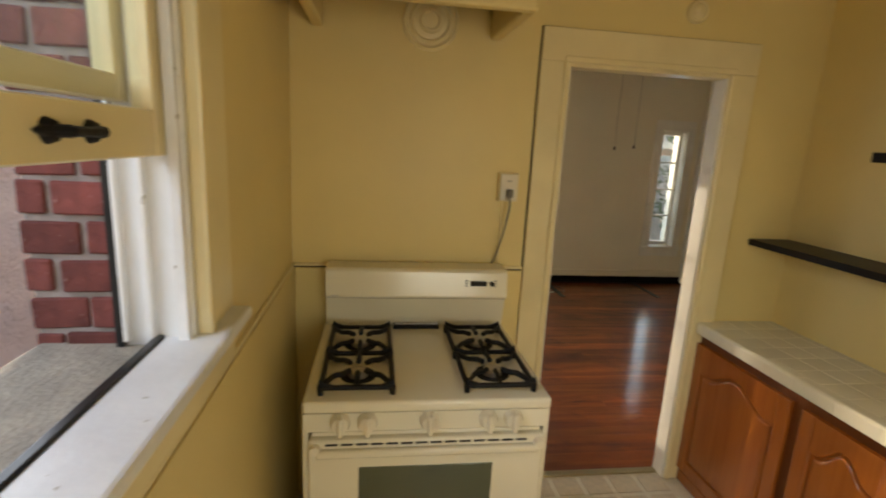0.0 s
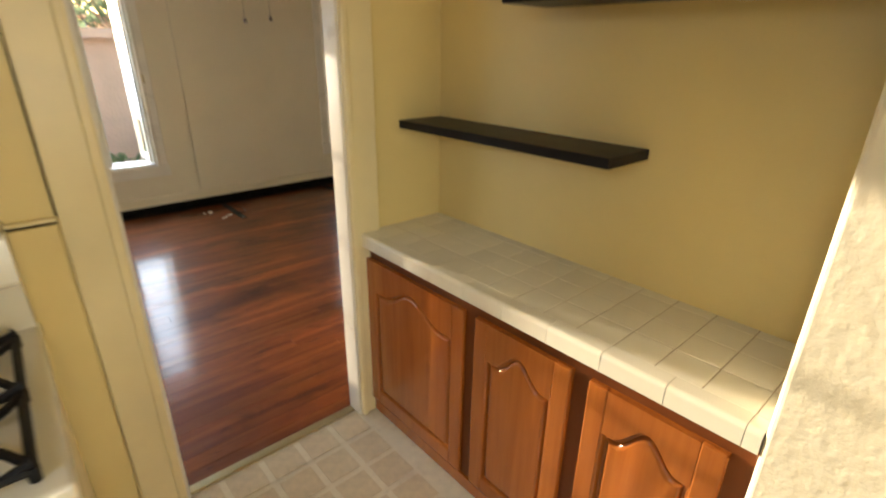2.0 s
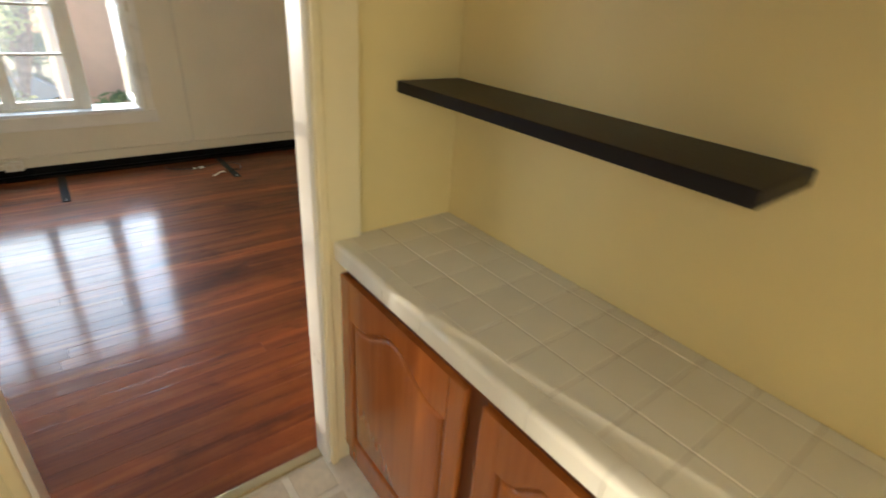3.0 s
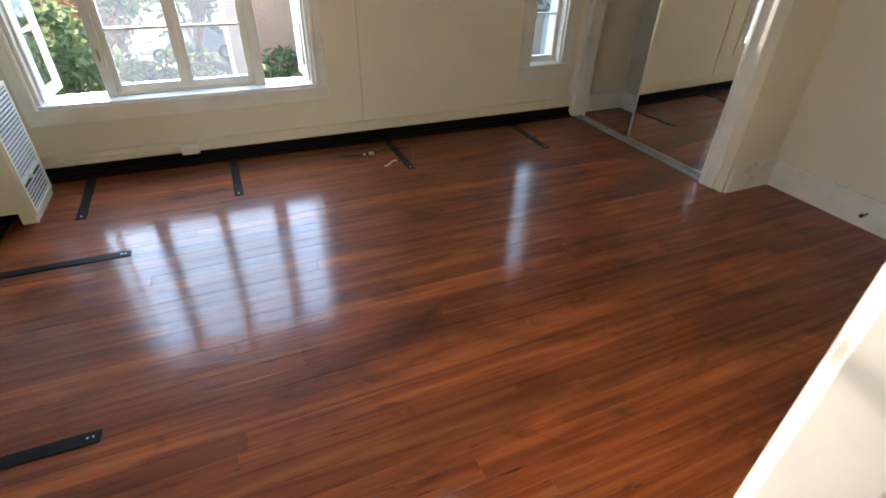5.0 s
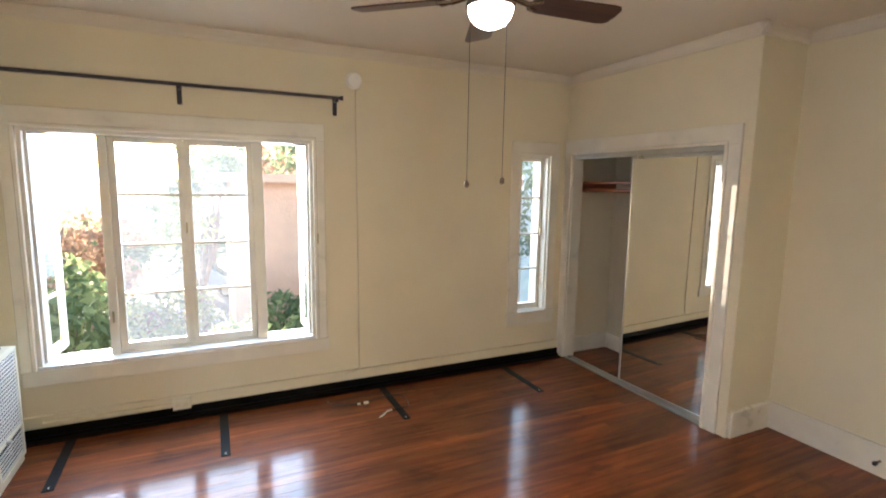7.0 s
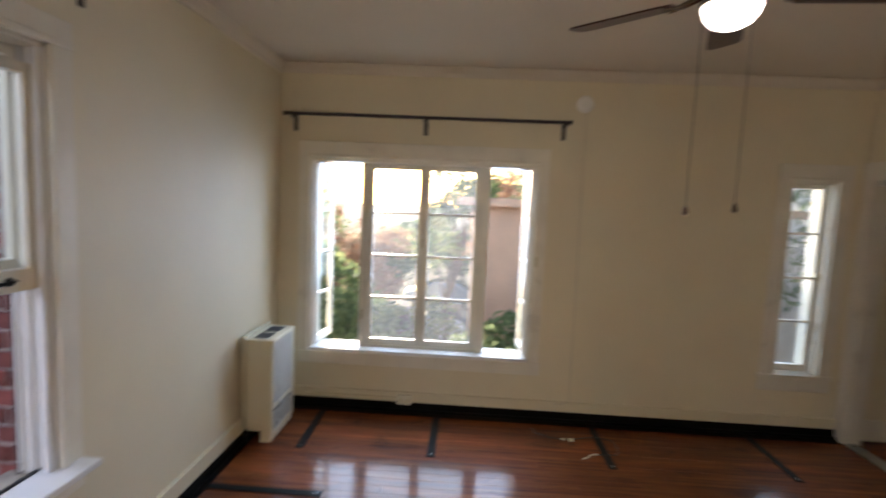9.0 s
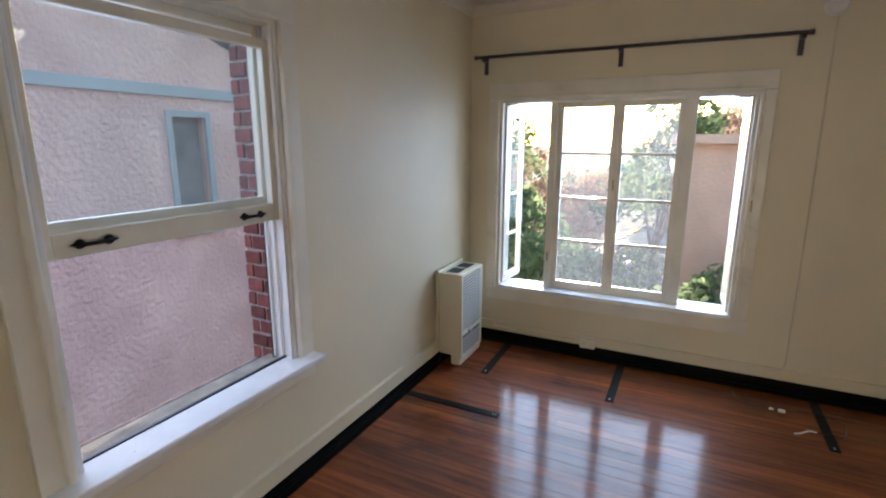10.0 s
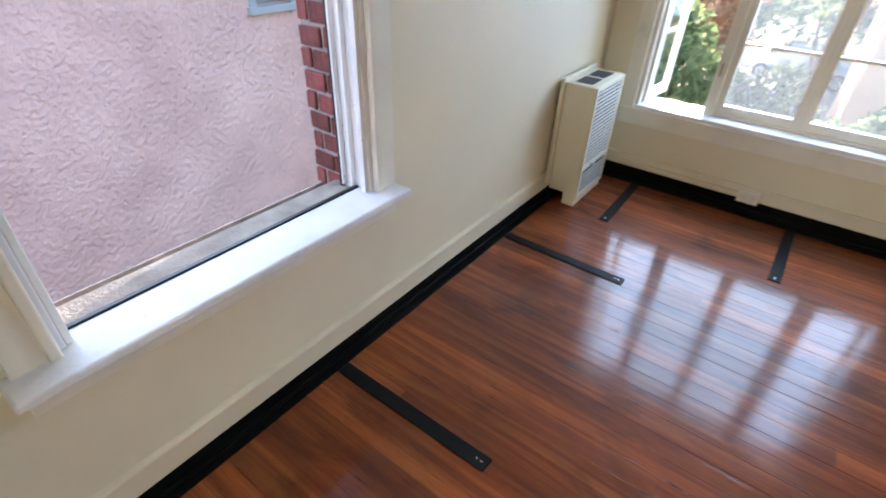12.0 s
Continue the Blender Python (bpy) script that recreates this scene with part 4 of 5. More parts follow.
def wall_shelf(y0, y1, z0, z1, puck):
    s = thing("wall_shelf", "thick black floating wall shelf", "shelf", "black wall shelves")
    part("board", bm_box(4.800, NX, y0, y1, z0, z1, 0.0025), SHELF, s)
    p = thing("puck_light", "small white puck light under the black shelf", "light")
    part("housing", lathe([(0.034, 0), (0.034, -0.012), (0.028, -0.016), (0.0, -0.016)], 24, (4.90, puck, z0)), PLASTIC, p, "", True)


wall_shelf(4.152, K0 - 0.002, 1.302, 1.333, 4.47)
wall_shelf(NY + 0.002, 4.575, 1.728, 1.766, 3.93)

# ---- main room things ----
def ceiling_fan(x, y, a0):
    f = thing("ceiling_fan", "bronze ceiling fan with five dark blades and a lit bowl", "ceiling fan")
    part("canopy", lathe([(0.095, H), (0.100, H - 0.03), (0.128, H - 0.06), (0.138, H - 0.09), (0.138, H - 0.185), (0.118, H - 0.225), (0.075, H - 0.250), (0.062, H - 0.29), (0.0, H - 0.29)], 40, (x, y, 0)), BRONZE, f, "polished bronze motor housing", True)
    part("trim_ring", lathe([(0.139, H - 0.13), (0.143, H - 0.135), (0.143, H - 0.142), (0.139, H - 0.147)], 40, (x, y, 0)), STEEL, f, "", True)
    part("light_fitter", lathe([(0.05, H - 0.275), (0.090, H - 0.288), (0.103, H - 0.302), (0.103, H - 0.318), (0.0, H - 0.318)], 40, (x, y, 0)), BRONZE, f, "", True)
    part("light_bowl", lathe([(0.095, H - 0.315), (0.094, H - 0.328), (0.086, H - 0.352), (0.066, H - 0.376), (0.036, H - 0.391), (0.0, H - 0.396)], 40, (x, y, 0)), OPAL, f, "lit opal glass bowl", True)
    zb = H - 0.272
    for k in range(5):
        m = Matrix.Translation((x, y, zb)) @ pose(0, 0, 0, 0, 0, a0 + 72 * k)
        bm = bmesh.new()
        prof = [(0.19, 0.045), (0.23, 0.060), (0.565, 0.070), (0.598, 0.064), (0.612, 0.05), (0.616, 0.0)]
        pts = prof + [(u, -v) for u, v in prof[-2::-1]]
        tilt = -0.20
        for zz in (-0.004, 0.004):
            bm.faces.new([bm.verts.new((u, v, zz + v * tilt)) for u, v in pts])
        bm.verts.ensure_lookup_table()
        n = len(pts)
        for i in range(n):
            bm.faces.new((bm.verts[i], bm.verts[(i + 1) % n], bm.verts[n + (i + 1) % n], bm.verts[n + i]))
        bl = part("blade", bm, BLADE, f, "dark walnut blade")
        bl.matrix_basis = m
        bm = bmesh.new()
        cyl(bm, (0.09, 0.0, 0.012), (0.17, 0.0, -0.006), 0.014, 0.012, n=10)
        cyl(bm, (0.165, 0.0, -0.006), (0.225, 0.035, -0.016), 0.008, n=8)
        cyl(bm, (0.165, 0.0, -0.006), (0.225, -0.035, -0.002), 0.008, n=8)
        br = part("blade_arm", bm, BRONZE, f, "", True)
        br.matrix_basis = m
    for cx, cy, zc in ((x - 0.109, y - 0.03, 1.745), (x + 0.059, y - 0.035, 1.762)):
        ch = part("pull_chain", tube([(cx, cy, H - 0.305), (cx, cy, zc + 0.02)], 0.0013, 6), RODMETAL, f)
        part("chain_weight", lathe([(0.0, 0.024), (0.005, 0.02), (0.011, 0.006), (0.011, -0.006), (0.0, -0.013)], 14, (cx, cy, zc)), CHAINEND, ch, "", True)


ceiling_fan(5.024, 6.895, -6)

def curtain_rod(axis, face, out, a0, a1, z, mids, label):
    r = thing("curtain_rod", label, "curtain rod")
    f = face + out * 0.075

    def pt(a, d, zz):
        return (a, d, zz) if axis == "x" else (d, a, zz)
    bm = bmesh.new()
    cyl(bm, pt(a0, f, z), pt(a1, f, z), 0.0125, n=14)
    part("rod", bm, RODMETAL, r, "", True)
    for e, s in ((a0, -1), (a1, 1)):
        bm = bmesh.new()
        cyl(bm, pt(e, f, z), pt(e + s * 0.018, f, z), 0.017, n=14)
        part("end_cap", bm, RODMETAL, r, "", True)
    for a in (a0 + 0.055, *mids, a1 - 0.03):
        lo, hi = sorted((face, f + out * 0.004))
        bm = bmesh.new()
        box(bm, *((a - 0.013, a + 0.013, lo, hi) if axis == "x" else (lo, hi, a - 0.013, a + 0.013)), z - 0.030, z - 0.012)
        lo2, hi2 = sorted((face, face + out * 0.008))
        box(bm, *((a - 0.016, a + 0.016, lo2, hi2) if axis == "x" else (lo2, hi2, a - 0.016, a + 0.016)), z - 0.125, z + 0.01)
        part("bracket", bm, RODMETAL, r, "dark metal wall bracket")


curtain_rod("x", W, -1, 2.680, 4.878, 2.385, (3.775,), "dark metal curtain rod on three brackets above the window")
curtain_rod("y", L, 1, 5.62, 6.99, 2.56, (), "dark metal curtain rod above the sash window")

det = thing("smoke_detector", "round white smoke detector high on the wall", "smoke detector")
part("base", lathe([(0.066, 0), (0.066, -0.012), (0.060, -0.016)], 36, (5.00, W, 2.540), "y"), WHITE_PLASTIC, det, "", True)
part("cover", lathe([(0.058, -0.014), (0.058, -0.030), (0.050, -0.040), (0.022, -0.042), (0.020, -0.038), (0.0, -0.038)], 36, (5.00, W, 2.540), "y"), WHITE_PLASTIC, det, "", True)
cable = thing("wall_cable", "thin painted cable running down the wall", "cable")
part("cable", tube(curve_points([(5.015, W - 0.006, 2.475), (5.02, W - 0.006, 1.8), (5.028, W - 0.006, 1.0), (5.030, W - 0.008, 0.30), (5.026, W - 0.02, 0.19), (4.985, W - 0.036, 0.160), (4.90, W - 0.036, 0.150)], 6), 0.005), WIRE, cable, "", True)
race = thing("cable_raceway", "cream surface raceway above the baseboard", "raceway")
part("channel", board(2.86, 3.625, W - 0.048, W - 0.02, 0.095, 0.125, 0.004), CREAM, race)
ob = thing("surface_outlet", "cream double outlet box on the baseboard", "outlet")
part("box", board(3.625, 3.745, W - 0.064, W - 0.02, 0.075, 0.150, 0.004), PLASTIC, ob)
for dx in (0.032, 0.088):
    part("socket", lathe([(0.016, 0), (0.016, -0.003), (0.0, -0.003)], 18, (3.625 + dx, W - 0.064, 0.112), "y"), CREAM, ob)


def wall_heater():
    x0, x1, y0, y1, z0, z1 = L + 0.045, 2.835, 8.305, 8.72, 0.025, 0.738
    h = thing("wall_heater", "cream metal gas wall heater with a louvred grille", "heater")
    part("case", bm_box(x0, x1 - 0.012, y0, y1, z0 + 0.05, z1, 0.006), HEATER, h)
    part("foot", bm_box(x1 - 0.09, x1 - 0.012, y0 + 0.001, y1 - 0.001, z0 - 0.025, z0 + 0.052, 0.003), HEATER, h)
    part("back_plate", board(L + 0.02, L + 0.045, y0 - 0.02, y1 + 0.02, 0.10, z1 + 0.02, 0.003), HEATER, h)
    part("front_frame", board(x1 - 0.013, x1, y0 + 0.002, y0 + 0.026, z0 + 0.02, z1 - 0.002, 0.003), HEATER, h)
    part("front_frame", board(x1 - 0.013, x1, y1 - 0.026, y1 - 0.002, z0 + 0.02, z1 - 0.002, 0.003), HEATER, h)
    part("front_frame", board(x1 - 0.013, x1, y0 + 0.026, y1 - 0.026, z1 - 0.026, z1 - 0.002, 0.003), HEATER, h)
    part("front_frame", board(x1 - 0.013, x1, y0 + 0.026, y1 - 0.026, 0.235, 0.262, 0.003), HEATER, h)
    part("front_frame", board(x1 - 0.013, x1, y0 + 0.026, y1 - 0.026, z0 + 0.02, z0 + 0.045, 0.003), HEATER, h)
    for lo, hi in ((0.262, z1 - 0.028), (0.075, 0.232)):
        n = int((hi - lo) / 0.0235)
        for i in range(n):
            z = lo + 0.008 + i * 0.0235
            part("louvre", bm_box(x1 - 0.0060, x1 - 0.001, y0 + 0.026, y1 - 0.026, z, z + 0.0105, 0.001, 1), GRILLE, h)
    # near-black plate: the shade inside the heater's openings is put into its colour
    part("grille_backing", bm_box(x1 - 0.0119, x1 - 0.0104, y0 + 0.026, y1 - 0.026, 0.07, z1 - 0.028), VENT_SHADE, h, "dark plate in place of the shade behind the grille")
    for i in range(11):
        yy = y0 + 0.046 + i * 0.031
        part("grille_bar", bm_box(x1 - 0.0045, x1 - 0.0015, yy, yy + 0.004, 0.262, z1 - 0.028), GRILLE, h)
    for ya in (y0 + 0.045, y0 + 0.225):
        part("top_vent", board(x0 + 0.035, x1 - 0.055, ya, ya + 0.145, z1 - 0.002, z1 + 0.003, 0.001), VENT_SHADE, h, "dark plate painted as the shaded top vent")
    bm = bmesh.new()
    cyl(bm, (x1, y0 + 0.14, 0.248), (x1 + 0.022, y0 + 0.14, 0.248), 0.014, 0.011)
    part("control_knob", bm, STEEL, h, "", True)
    bm = bmesh.new()
    cyl(bm, (L + 0.055, y0 - 0.012, 0.0), (L + 0.055, y0 - 0.012, 0.06), 0.011)
    part("gas_pipe", bm, BLACK, h, "", True)


wall_heater()

# black rubber strips left on the floor
def floor_strip(x0, x1, y0, y1, turn=0.0):
    s = thing("floor_strip", "flat black rubber strip stuck to the wooden floor", "floor strip", "black floor strips", ((x0 + x1) / 2, (y0 + y1) / 2, 0.0), turn)
    w, d = (x1 - x0) / 2, (y1 - y0) / 2
    part("strip", bm_box(-w, w, -d, d, 0.0, 0.0055, 0.002, 1), TAPE, s)
    e = 1 if w > d else 0
    for k in (-0.012, 0.0):
        bm = bmesh.new()
        cyl(bm, ((w - 0.025 + k * 1.5) * e, (-d + 0.025 - k) * (1 - e), 0.005), ((w - 0.025 + k * 1.5) * e, (-d + 0.025 - k) * (1 - e), 0.0068), 0.004, n=8)
        part("nail", bm, STEEL, s)


HW = 0.029
floor_strip(3.035 - HW, 3.035 + HW, 8.265, 8.88, 1.5)
floor_strip(3.960 - HW, 3.960 + HW, 8.260, 8.88)
floor_strip(5.200 - HW, 5.200 + HW, 8.262, 8.88)
floor_strip(6.420 - HW, 6.420 + HW, 8.264, 8.88)
floor_strip(2.675, 3.355, 7.755 - HW, 7.755 + HW)
floor_strip(2.675, 3.360, 6.500 - HW, 6.500 + HW)

junk = thing("loose_cable", "loose black cable with white connectors on the floor", "cable")
part("lead", tube(curve_points([(4.72, 8.80, 0.006), (4.74, 8.72, 0.006), (4.86, 8.65, 0.006), (4.99, 8.64, 0.007), (5.12, 8.68, 0.012), (5.26, 8.68, 0.010), (5.31, 8.58, 0.006), (5.28, 8.46, 0.006), (5.22, 8.44, 0.012), (5.14, 8.44, 0.006)], 6), 0.0035), BLACK, junk, "", True)
part("connector", board(4.97, 5.01, 8.620, 8.645, 0.001, 0.018, 0.005), PLASTIC, junk, "white plastic connector")
part("connector", board(4.92, 4.945, 8.63, 8.645, 0.001, 0.014, 0.004), PLASTIC, junk, "white plastic connector")
part("white_tail", tube(curve_points([(5.14, 8.44, 0.006), (5.10, 8.43, 0.010), (5.05, 8.385, 0.006), (5.02, 8.37, 0.006)], 5), 0.005), PLASTIC, junk, "", True)

# closed door in the recess
dr = thing("door_3", "white painted panel door, closed, in a white casing", "door")
tagged(dr, kind="structure")
part("leaf", board(R - 0.012, R + 0.02, 5.47, 6.235, 0.01, 2.04, 0.003), WHITE, dr)
for a, b, lo, hi in ((5.58, 6.125, 1.12, 1.92), (5.58, 6.125, 0.22, 0.98)):
    part("panel", board(R - 0.018, R - 0.010, a, b, lo, hi, 0.006), WHITE, dr)
part("door_handle", lathe([(0.028, 0), (0.028, -0.006), (0.011, -0.012), (0.011, -0.03), (0.026, -0.042), (0.028, -0.056), (0.0, -0.066)], 24, (R - 0.012, 5.54, 0.98), "x"), BRASS, dr, "aged brass door knob", True)
casing("trim_door_3", "y", R, -1, 5.46, 6.245, 0.0, 2.05, 0.105, WHITE, "white painted casing round the closed door", 0.12)

# unseen kitchen back window, added as an assumed light source behind the walker
bw = thing("window_5", "plain white window added in the unseen kitchen back wall", "window")
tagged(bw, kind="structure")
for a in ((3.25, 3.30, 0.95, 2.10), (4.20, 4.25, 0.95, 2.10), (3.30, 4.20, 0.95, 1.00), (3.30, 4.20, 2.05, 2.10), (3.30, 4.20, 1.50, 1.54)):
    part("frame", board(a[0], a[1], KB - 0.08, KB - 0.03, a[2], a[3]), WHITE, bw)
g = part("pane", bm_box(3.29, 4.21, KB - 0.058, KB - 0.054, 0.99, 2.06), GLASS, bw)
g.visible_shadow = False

stop = thing("door_stop", "small dark metal door stop on the baseboard", "door stop")
bm = bmesh.new()
cyl(bm, (R - 0.022, 6.43, 0.10), (R - 0.075, 6.43, 0.10), 0.008, n=10)
part("rod", bm, BRONZE, stop, "", True)
bm = bmesh.new()
cyl(bm, (R - 0.072, 6.43, 0.10), (R - 0.090, 6.43, 0.10), 0.013, n=12)
part("tip", bm, BLACK, stop, "black rubber tip", True)

# ---- outside ----
GRASSY = surface("dry_ground", (0.24, 0.21, 0.14), 0.95, vary=0.25, scale=0.6, grain=8, bump=0.4)
ASPHALT = surface("asphalt", (0.055, 0.055, 0.058), 0.8, vary=0.15, scale=1, grain=60, bump=0.2)
setting("ground", bm_box(-400, 400, -400, 600, -4.3, -4.0), GRASSY, "dry earth and planting round the houses", "ground")
setting("road", bm_box(-120, 120, 22.4, 33.0, -4.1, -3.98), ASPHALT, "grey asphalt street", "road")
setting("pavement", bm_box(-120, 120, 20.0, 22.4, -4.1, -3.86, 0.03, 1), SILLSTONE, "pale concrete pavement", "pavement")

# brick skin of this house with the window reveals
wb = setting("wall_brick_west", bmesh.new(), MORTAR, "red brick outer wall with grey mortar", "wall")
bmw = bmesh.new()
wall_panels(bmw, "y", KB - 0.2, W + 0.24, 2.302, 2.310, -4.0, H + 0.6, [(SW[0] - 0.08, SW[1] + 0.08, SW[2] - 0.06, SW[3] + 0.06), (KW[0] - 0.08, KW[1] + 0.08, KW[2] - 0.06, KW[3] + 0.06)])
bmw.to_mesh(wb.data)
bmw.free()
brick_mesh = {}


def brick(x0, x1, y0, y1, z0, z1):
    key = tuple(round(v, 4) for v in (x1 - x0, y1 - y0, z1 - z0))
    if key not in brick_mesh:
        a, b, c = (v / 2 for v in key)
        brick_mesh[key] = mesh_of("brick", bm_box(-a, a, -b, b, -c, c, 0.0035, 1), BRICK)
    o = new("brick", brick_mesh[key])
    o.matrix_world = pose((x0 + x1) / 2 + random.uniform(-0.004, 0.004), (y0 + y1) / 2 + random.uniform(-0.004, 0.003), (z0 + z1) / 2 + random.uniform(-0.0025, 0.0025), random.uniform(-1.5, 1.5), random.uniform(-1.6, 1.6), random.uniform(-2.5, 2.5))
    o.parent = wb


for y0, y1, z0, z1 in (SW, KW):
    for edge, s in ((y1, 1), (y0, -1)):
        ma, mb = sorted((edge - s * 0.006, edge + s * 0.078))
        part("mortar", bm_box(2.3035, 2.468, ma, mb, z0 - 0.056, z1 + 0.05), MORTAR, wb)
        z, i = z0 - 0.055, 0
        while z < z1 - 0.03:
            ya, yb = sorted((edge - s * 0.013, edge + s * 0.072))
            cut = 2.405 if i % 2 else 2.350
            brick(2.297, cut - 0.0045, ya, yb, z, z + 0.0635)
            brick(cut + 0.0045, 2.464, ya, yb, z, z + 0.0635)
            z += 0.0755
            i += 1

# the storey below and the roof of this house
low = bmesh.new()
box(low, 2.31, 8.0, K1, W + 0.24, -4.0, -0.125)
box(low, 2.31, NX + 0.12, KB - 0.12, K1, -4.0, -0.125)
setting("wall_lower_storey", low, BRICK, "red brick lower storey of the house", "wall")
top = bmesh.new()
box(top, 2.10, 8.2, K1 - 0.1, W + 0.5, H + 0.105, H + 0.35)
box(top, 2.10, NX + 0.3, KB - 0.3, K1 - 0.1, H + 0.105, H + 0.35)
setting("roof", top, ROOFTILE, "flat grey roof over the rooms", "roof")

# narrow east side bay wall seen through the narrow window, and the neighbour's house
NBX = -3.0
nb = thing("neighbour_house", "pink stucco neighbouring house with blue-grey trim", "house")
bm = bmesh.new()
wall_panels(bm, "y", -8.0, 14.0, NBX - 0.3, NBX, -4.0, 2.42, [(10.16, 10.80, 0.30, 2.12)])
part("wall", bm, STUCCO, nb)
part("gable", extrude_profile([(-2.0, 2.56), (13.0, 2.56), (13.0, 2.70), (9.9, 3.75), (5.5, 5.6), (-2.0, 5.6)], lambda u, v, e: (NBX - 0.3 * e, u, v)), STUCCO, nb)
part("band", board(NBX - 0.1, NBX + 0.05, -8.0, 14.0, 2.40, 2.57, 0.01), GREYTRIM, nb, "blue-grey belt course")
part("roof_edge", extrude_profile([(13.6, 2.45), (13.6, 2.62), (5.5, 5.95), (5.5, 5.78)], lambda u, v, e: (NBX + 0.18 - 0.9 * e, u, v)), ROOFTILE, nb, "grey sloping roof edge")
w = part("window", board(NBX - 0.02, NBX + 0.04, 10.08, 10.18, 0.22, 2.2, 0.006), GREYTRIM, nb, "narrow blue-grey framed window")
part("frame", board(NBX - 0.02, NBX + 0.04, 10.78, 10.88, 0.22, 2.2, 0.006), GREYTRIM, w)
part("frame", board(NBX - 0.02, NBX + 0.04, 10.18, 10.78, 2.10, 2.2, 0.006), GREYTRIM, w)
part("sill", board(NBX - 0.02, NBX + 0.09, 10.04, 10.92, 0.20, 0.30, 0.01), GREYTRIM, w)
part("curtain", bm_box(NBX - 0.24, NBX - 0.20, 10.16, 10.80, 0.30, 2.12), surface("net_curtain", (0.42, 0.37, 0.36), 0.9, vary=0.2, scale=3), w)
g = part("pane", bm_box(NBX - 0.10, NBX - 0.095, 10.17, 10.79, 0.30, 2.11), GLASS, w)
g.visible_shadow = False


# ---- trees and bushes beyond the wide window ----
def leaf_material(name, col, warm):
    m, n, l, b = nodes_of(name)
    gi = n.new("ShaderNodeNewGeometry")
    ramp = n.new("ShaderNodeValToRGB")
    ramp.color_ramp.elements[0].color = (*col, 1)
    ramp.color_ramp.elements[1].color = (*warm, 1)
    l.new(gi.outputs["Random Per Island"], ramp.inputs[0])
    tl, mx = n.new("ShaderNodeBsdfTranslucent"), n.new("ShaderNodeMixShader")
    mx.inputs[0].default_value = 0.65
    l.new(ramp.outputs[0], b.inputs["Base Color"])
    l.new(ramp.outputs[0], tl.inputs[0])
    b.inputs["Roughness"].default_value = 0.5
    l.new(b.outputs[0], mx.inputs[1])
    l.new(tl.outputs[0], mx.inputs[2])
    l.new(mx.outputs[0], n["Material Output"].inputs[0])
    return m


LEAF_GREEN = leaf_material("green_leaves", (0.14, 0.20, 0.09), (0.38, 0.45, 0.22))
LEAF_DARK = leaf_material("dark_leaves", (0.14, 0.20, 0.12), (0.30, 0.36, 0.21))
LEAF_WARM = leaf_material("autumn_leaves", (0.48, 0.30, 0.21), (0.62, 0.47, 0.33))
BARK = surface("grey_bark", (0.22, 0.18, 0.15), 0.9, vary=0.3, scale=8, grain=40, bump=0.6)


def leaf_cloud(seed, lobes, count, size):
    """Many small bent leaves scattered through lobes (centre, radius), thicker outside; from_pydata for speed."""
    rng = np.random.default_rng(seed)
    lobes = np.array(lobes, float)
    pick = rng.integers(0, len(lobes), count)
    d = rng.normal(size=(count, 3))
    d /= np.linalg.norm(d, axis=1)[:, None]
    rad = lobes[pick, 3] * rng.uniform(0.45, 1.08, count) ** 0.7
    c = lobes[pick, :3] + d * rad[:, None] * np.array([1, 1, 0.85])
    a = rng.normal(size=(count, 3))
    a /= np.linalg.norm(a, axis=1)[:, None]
    b = np.cross(a, rng.normal(size=(count, 3)))
    b /= np.linalg.norm(b, axis=1)[:, None]
    s = size * rng.uniform(0.6, 1.5, count)[:, None]
    v = np.stack([c - a * s, c + b * s * 0.42, c + a * s, c - b * s * 0.42], 1).reshape(-1, 3)
    f = [(4 * i, 4 * i + 1, 4 * i + 2, 4 * i + 3) for i in range(count)]
    me = bpy.data.meshes.new("crown")
    me.from_pydata(v.tolist(), [], f)
    return me


def tree(x, y, base, trunk_h, lobes, mat, seed, leaf=0.09, count=5000, label="", name="tree", r=0.14):
    t = thing(name, label, "tree" if name == "tree" else "bush", at=(x, y, base))
    rng = random.Random(seed)
    pts = [Vector((rng.uniform(-0.1, 0.1) * i, rng.uniform(-0.1, 0.1) * i, trunk_h * i / 4)) for i in range(5)]
    bm = bmesh.new()
    for i in range(4):
        cyl(bm, pts[i], pts[i + 1], r * (1 - 0.18 * i), r * (1 - 0.18 * (i + 1)), n=9)
    for cx, cy, cz, cr in lobes:
        cyl(bm, pts[rng.randint(2, 4)], (cx, cy, cz), r * 0.4, r * 0.08, n=6)
    part("trunk", bm, BARK, t, "", True)
    me = leaf_cloud(seed, lobes, count, leaf)
    me.materials.append(mat)
    cr = new("crown", me)
    cr.parent = t
    return t


def lobes_of(seed, n, spread, height, z, r):
    rng = random.Random(seed)
    return [(rng.uniform(-spread, spread), rng.uniform(-spread, spread), z + rng.uniform(0, height), r * rng.uniform(0.6, 1.2)) for _ in range(n)]


tree(1.4, 15.0, -4.0, 3.4, lobes_of(1, 9, 1.2, 1.9, 2.6, 0.8), LEAF_GREEN, 1, 0.10, 5200, "green leafy shrub below the window", "bush")
tree(6.5, 13.6, -4.0, 3.0, lobes_of(2, 9, 1.1, 2.0, 2.4, 0.8), LEAF_GREEN, 2, 0.10, 5200, "green leafy shrub beside the house", "bush")
tree(3.75, 19.4, -4.0, 5.4, lobes_of(4, 10, 0.8, 4.4, 3.6, 0.7), LEAF_GREEN, 4, 0.09, 3200, "slender green tree beside the pale pavement")
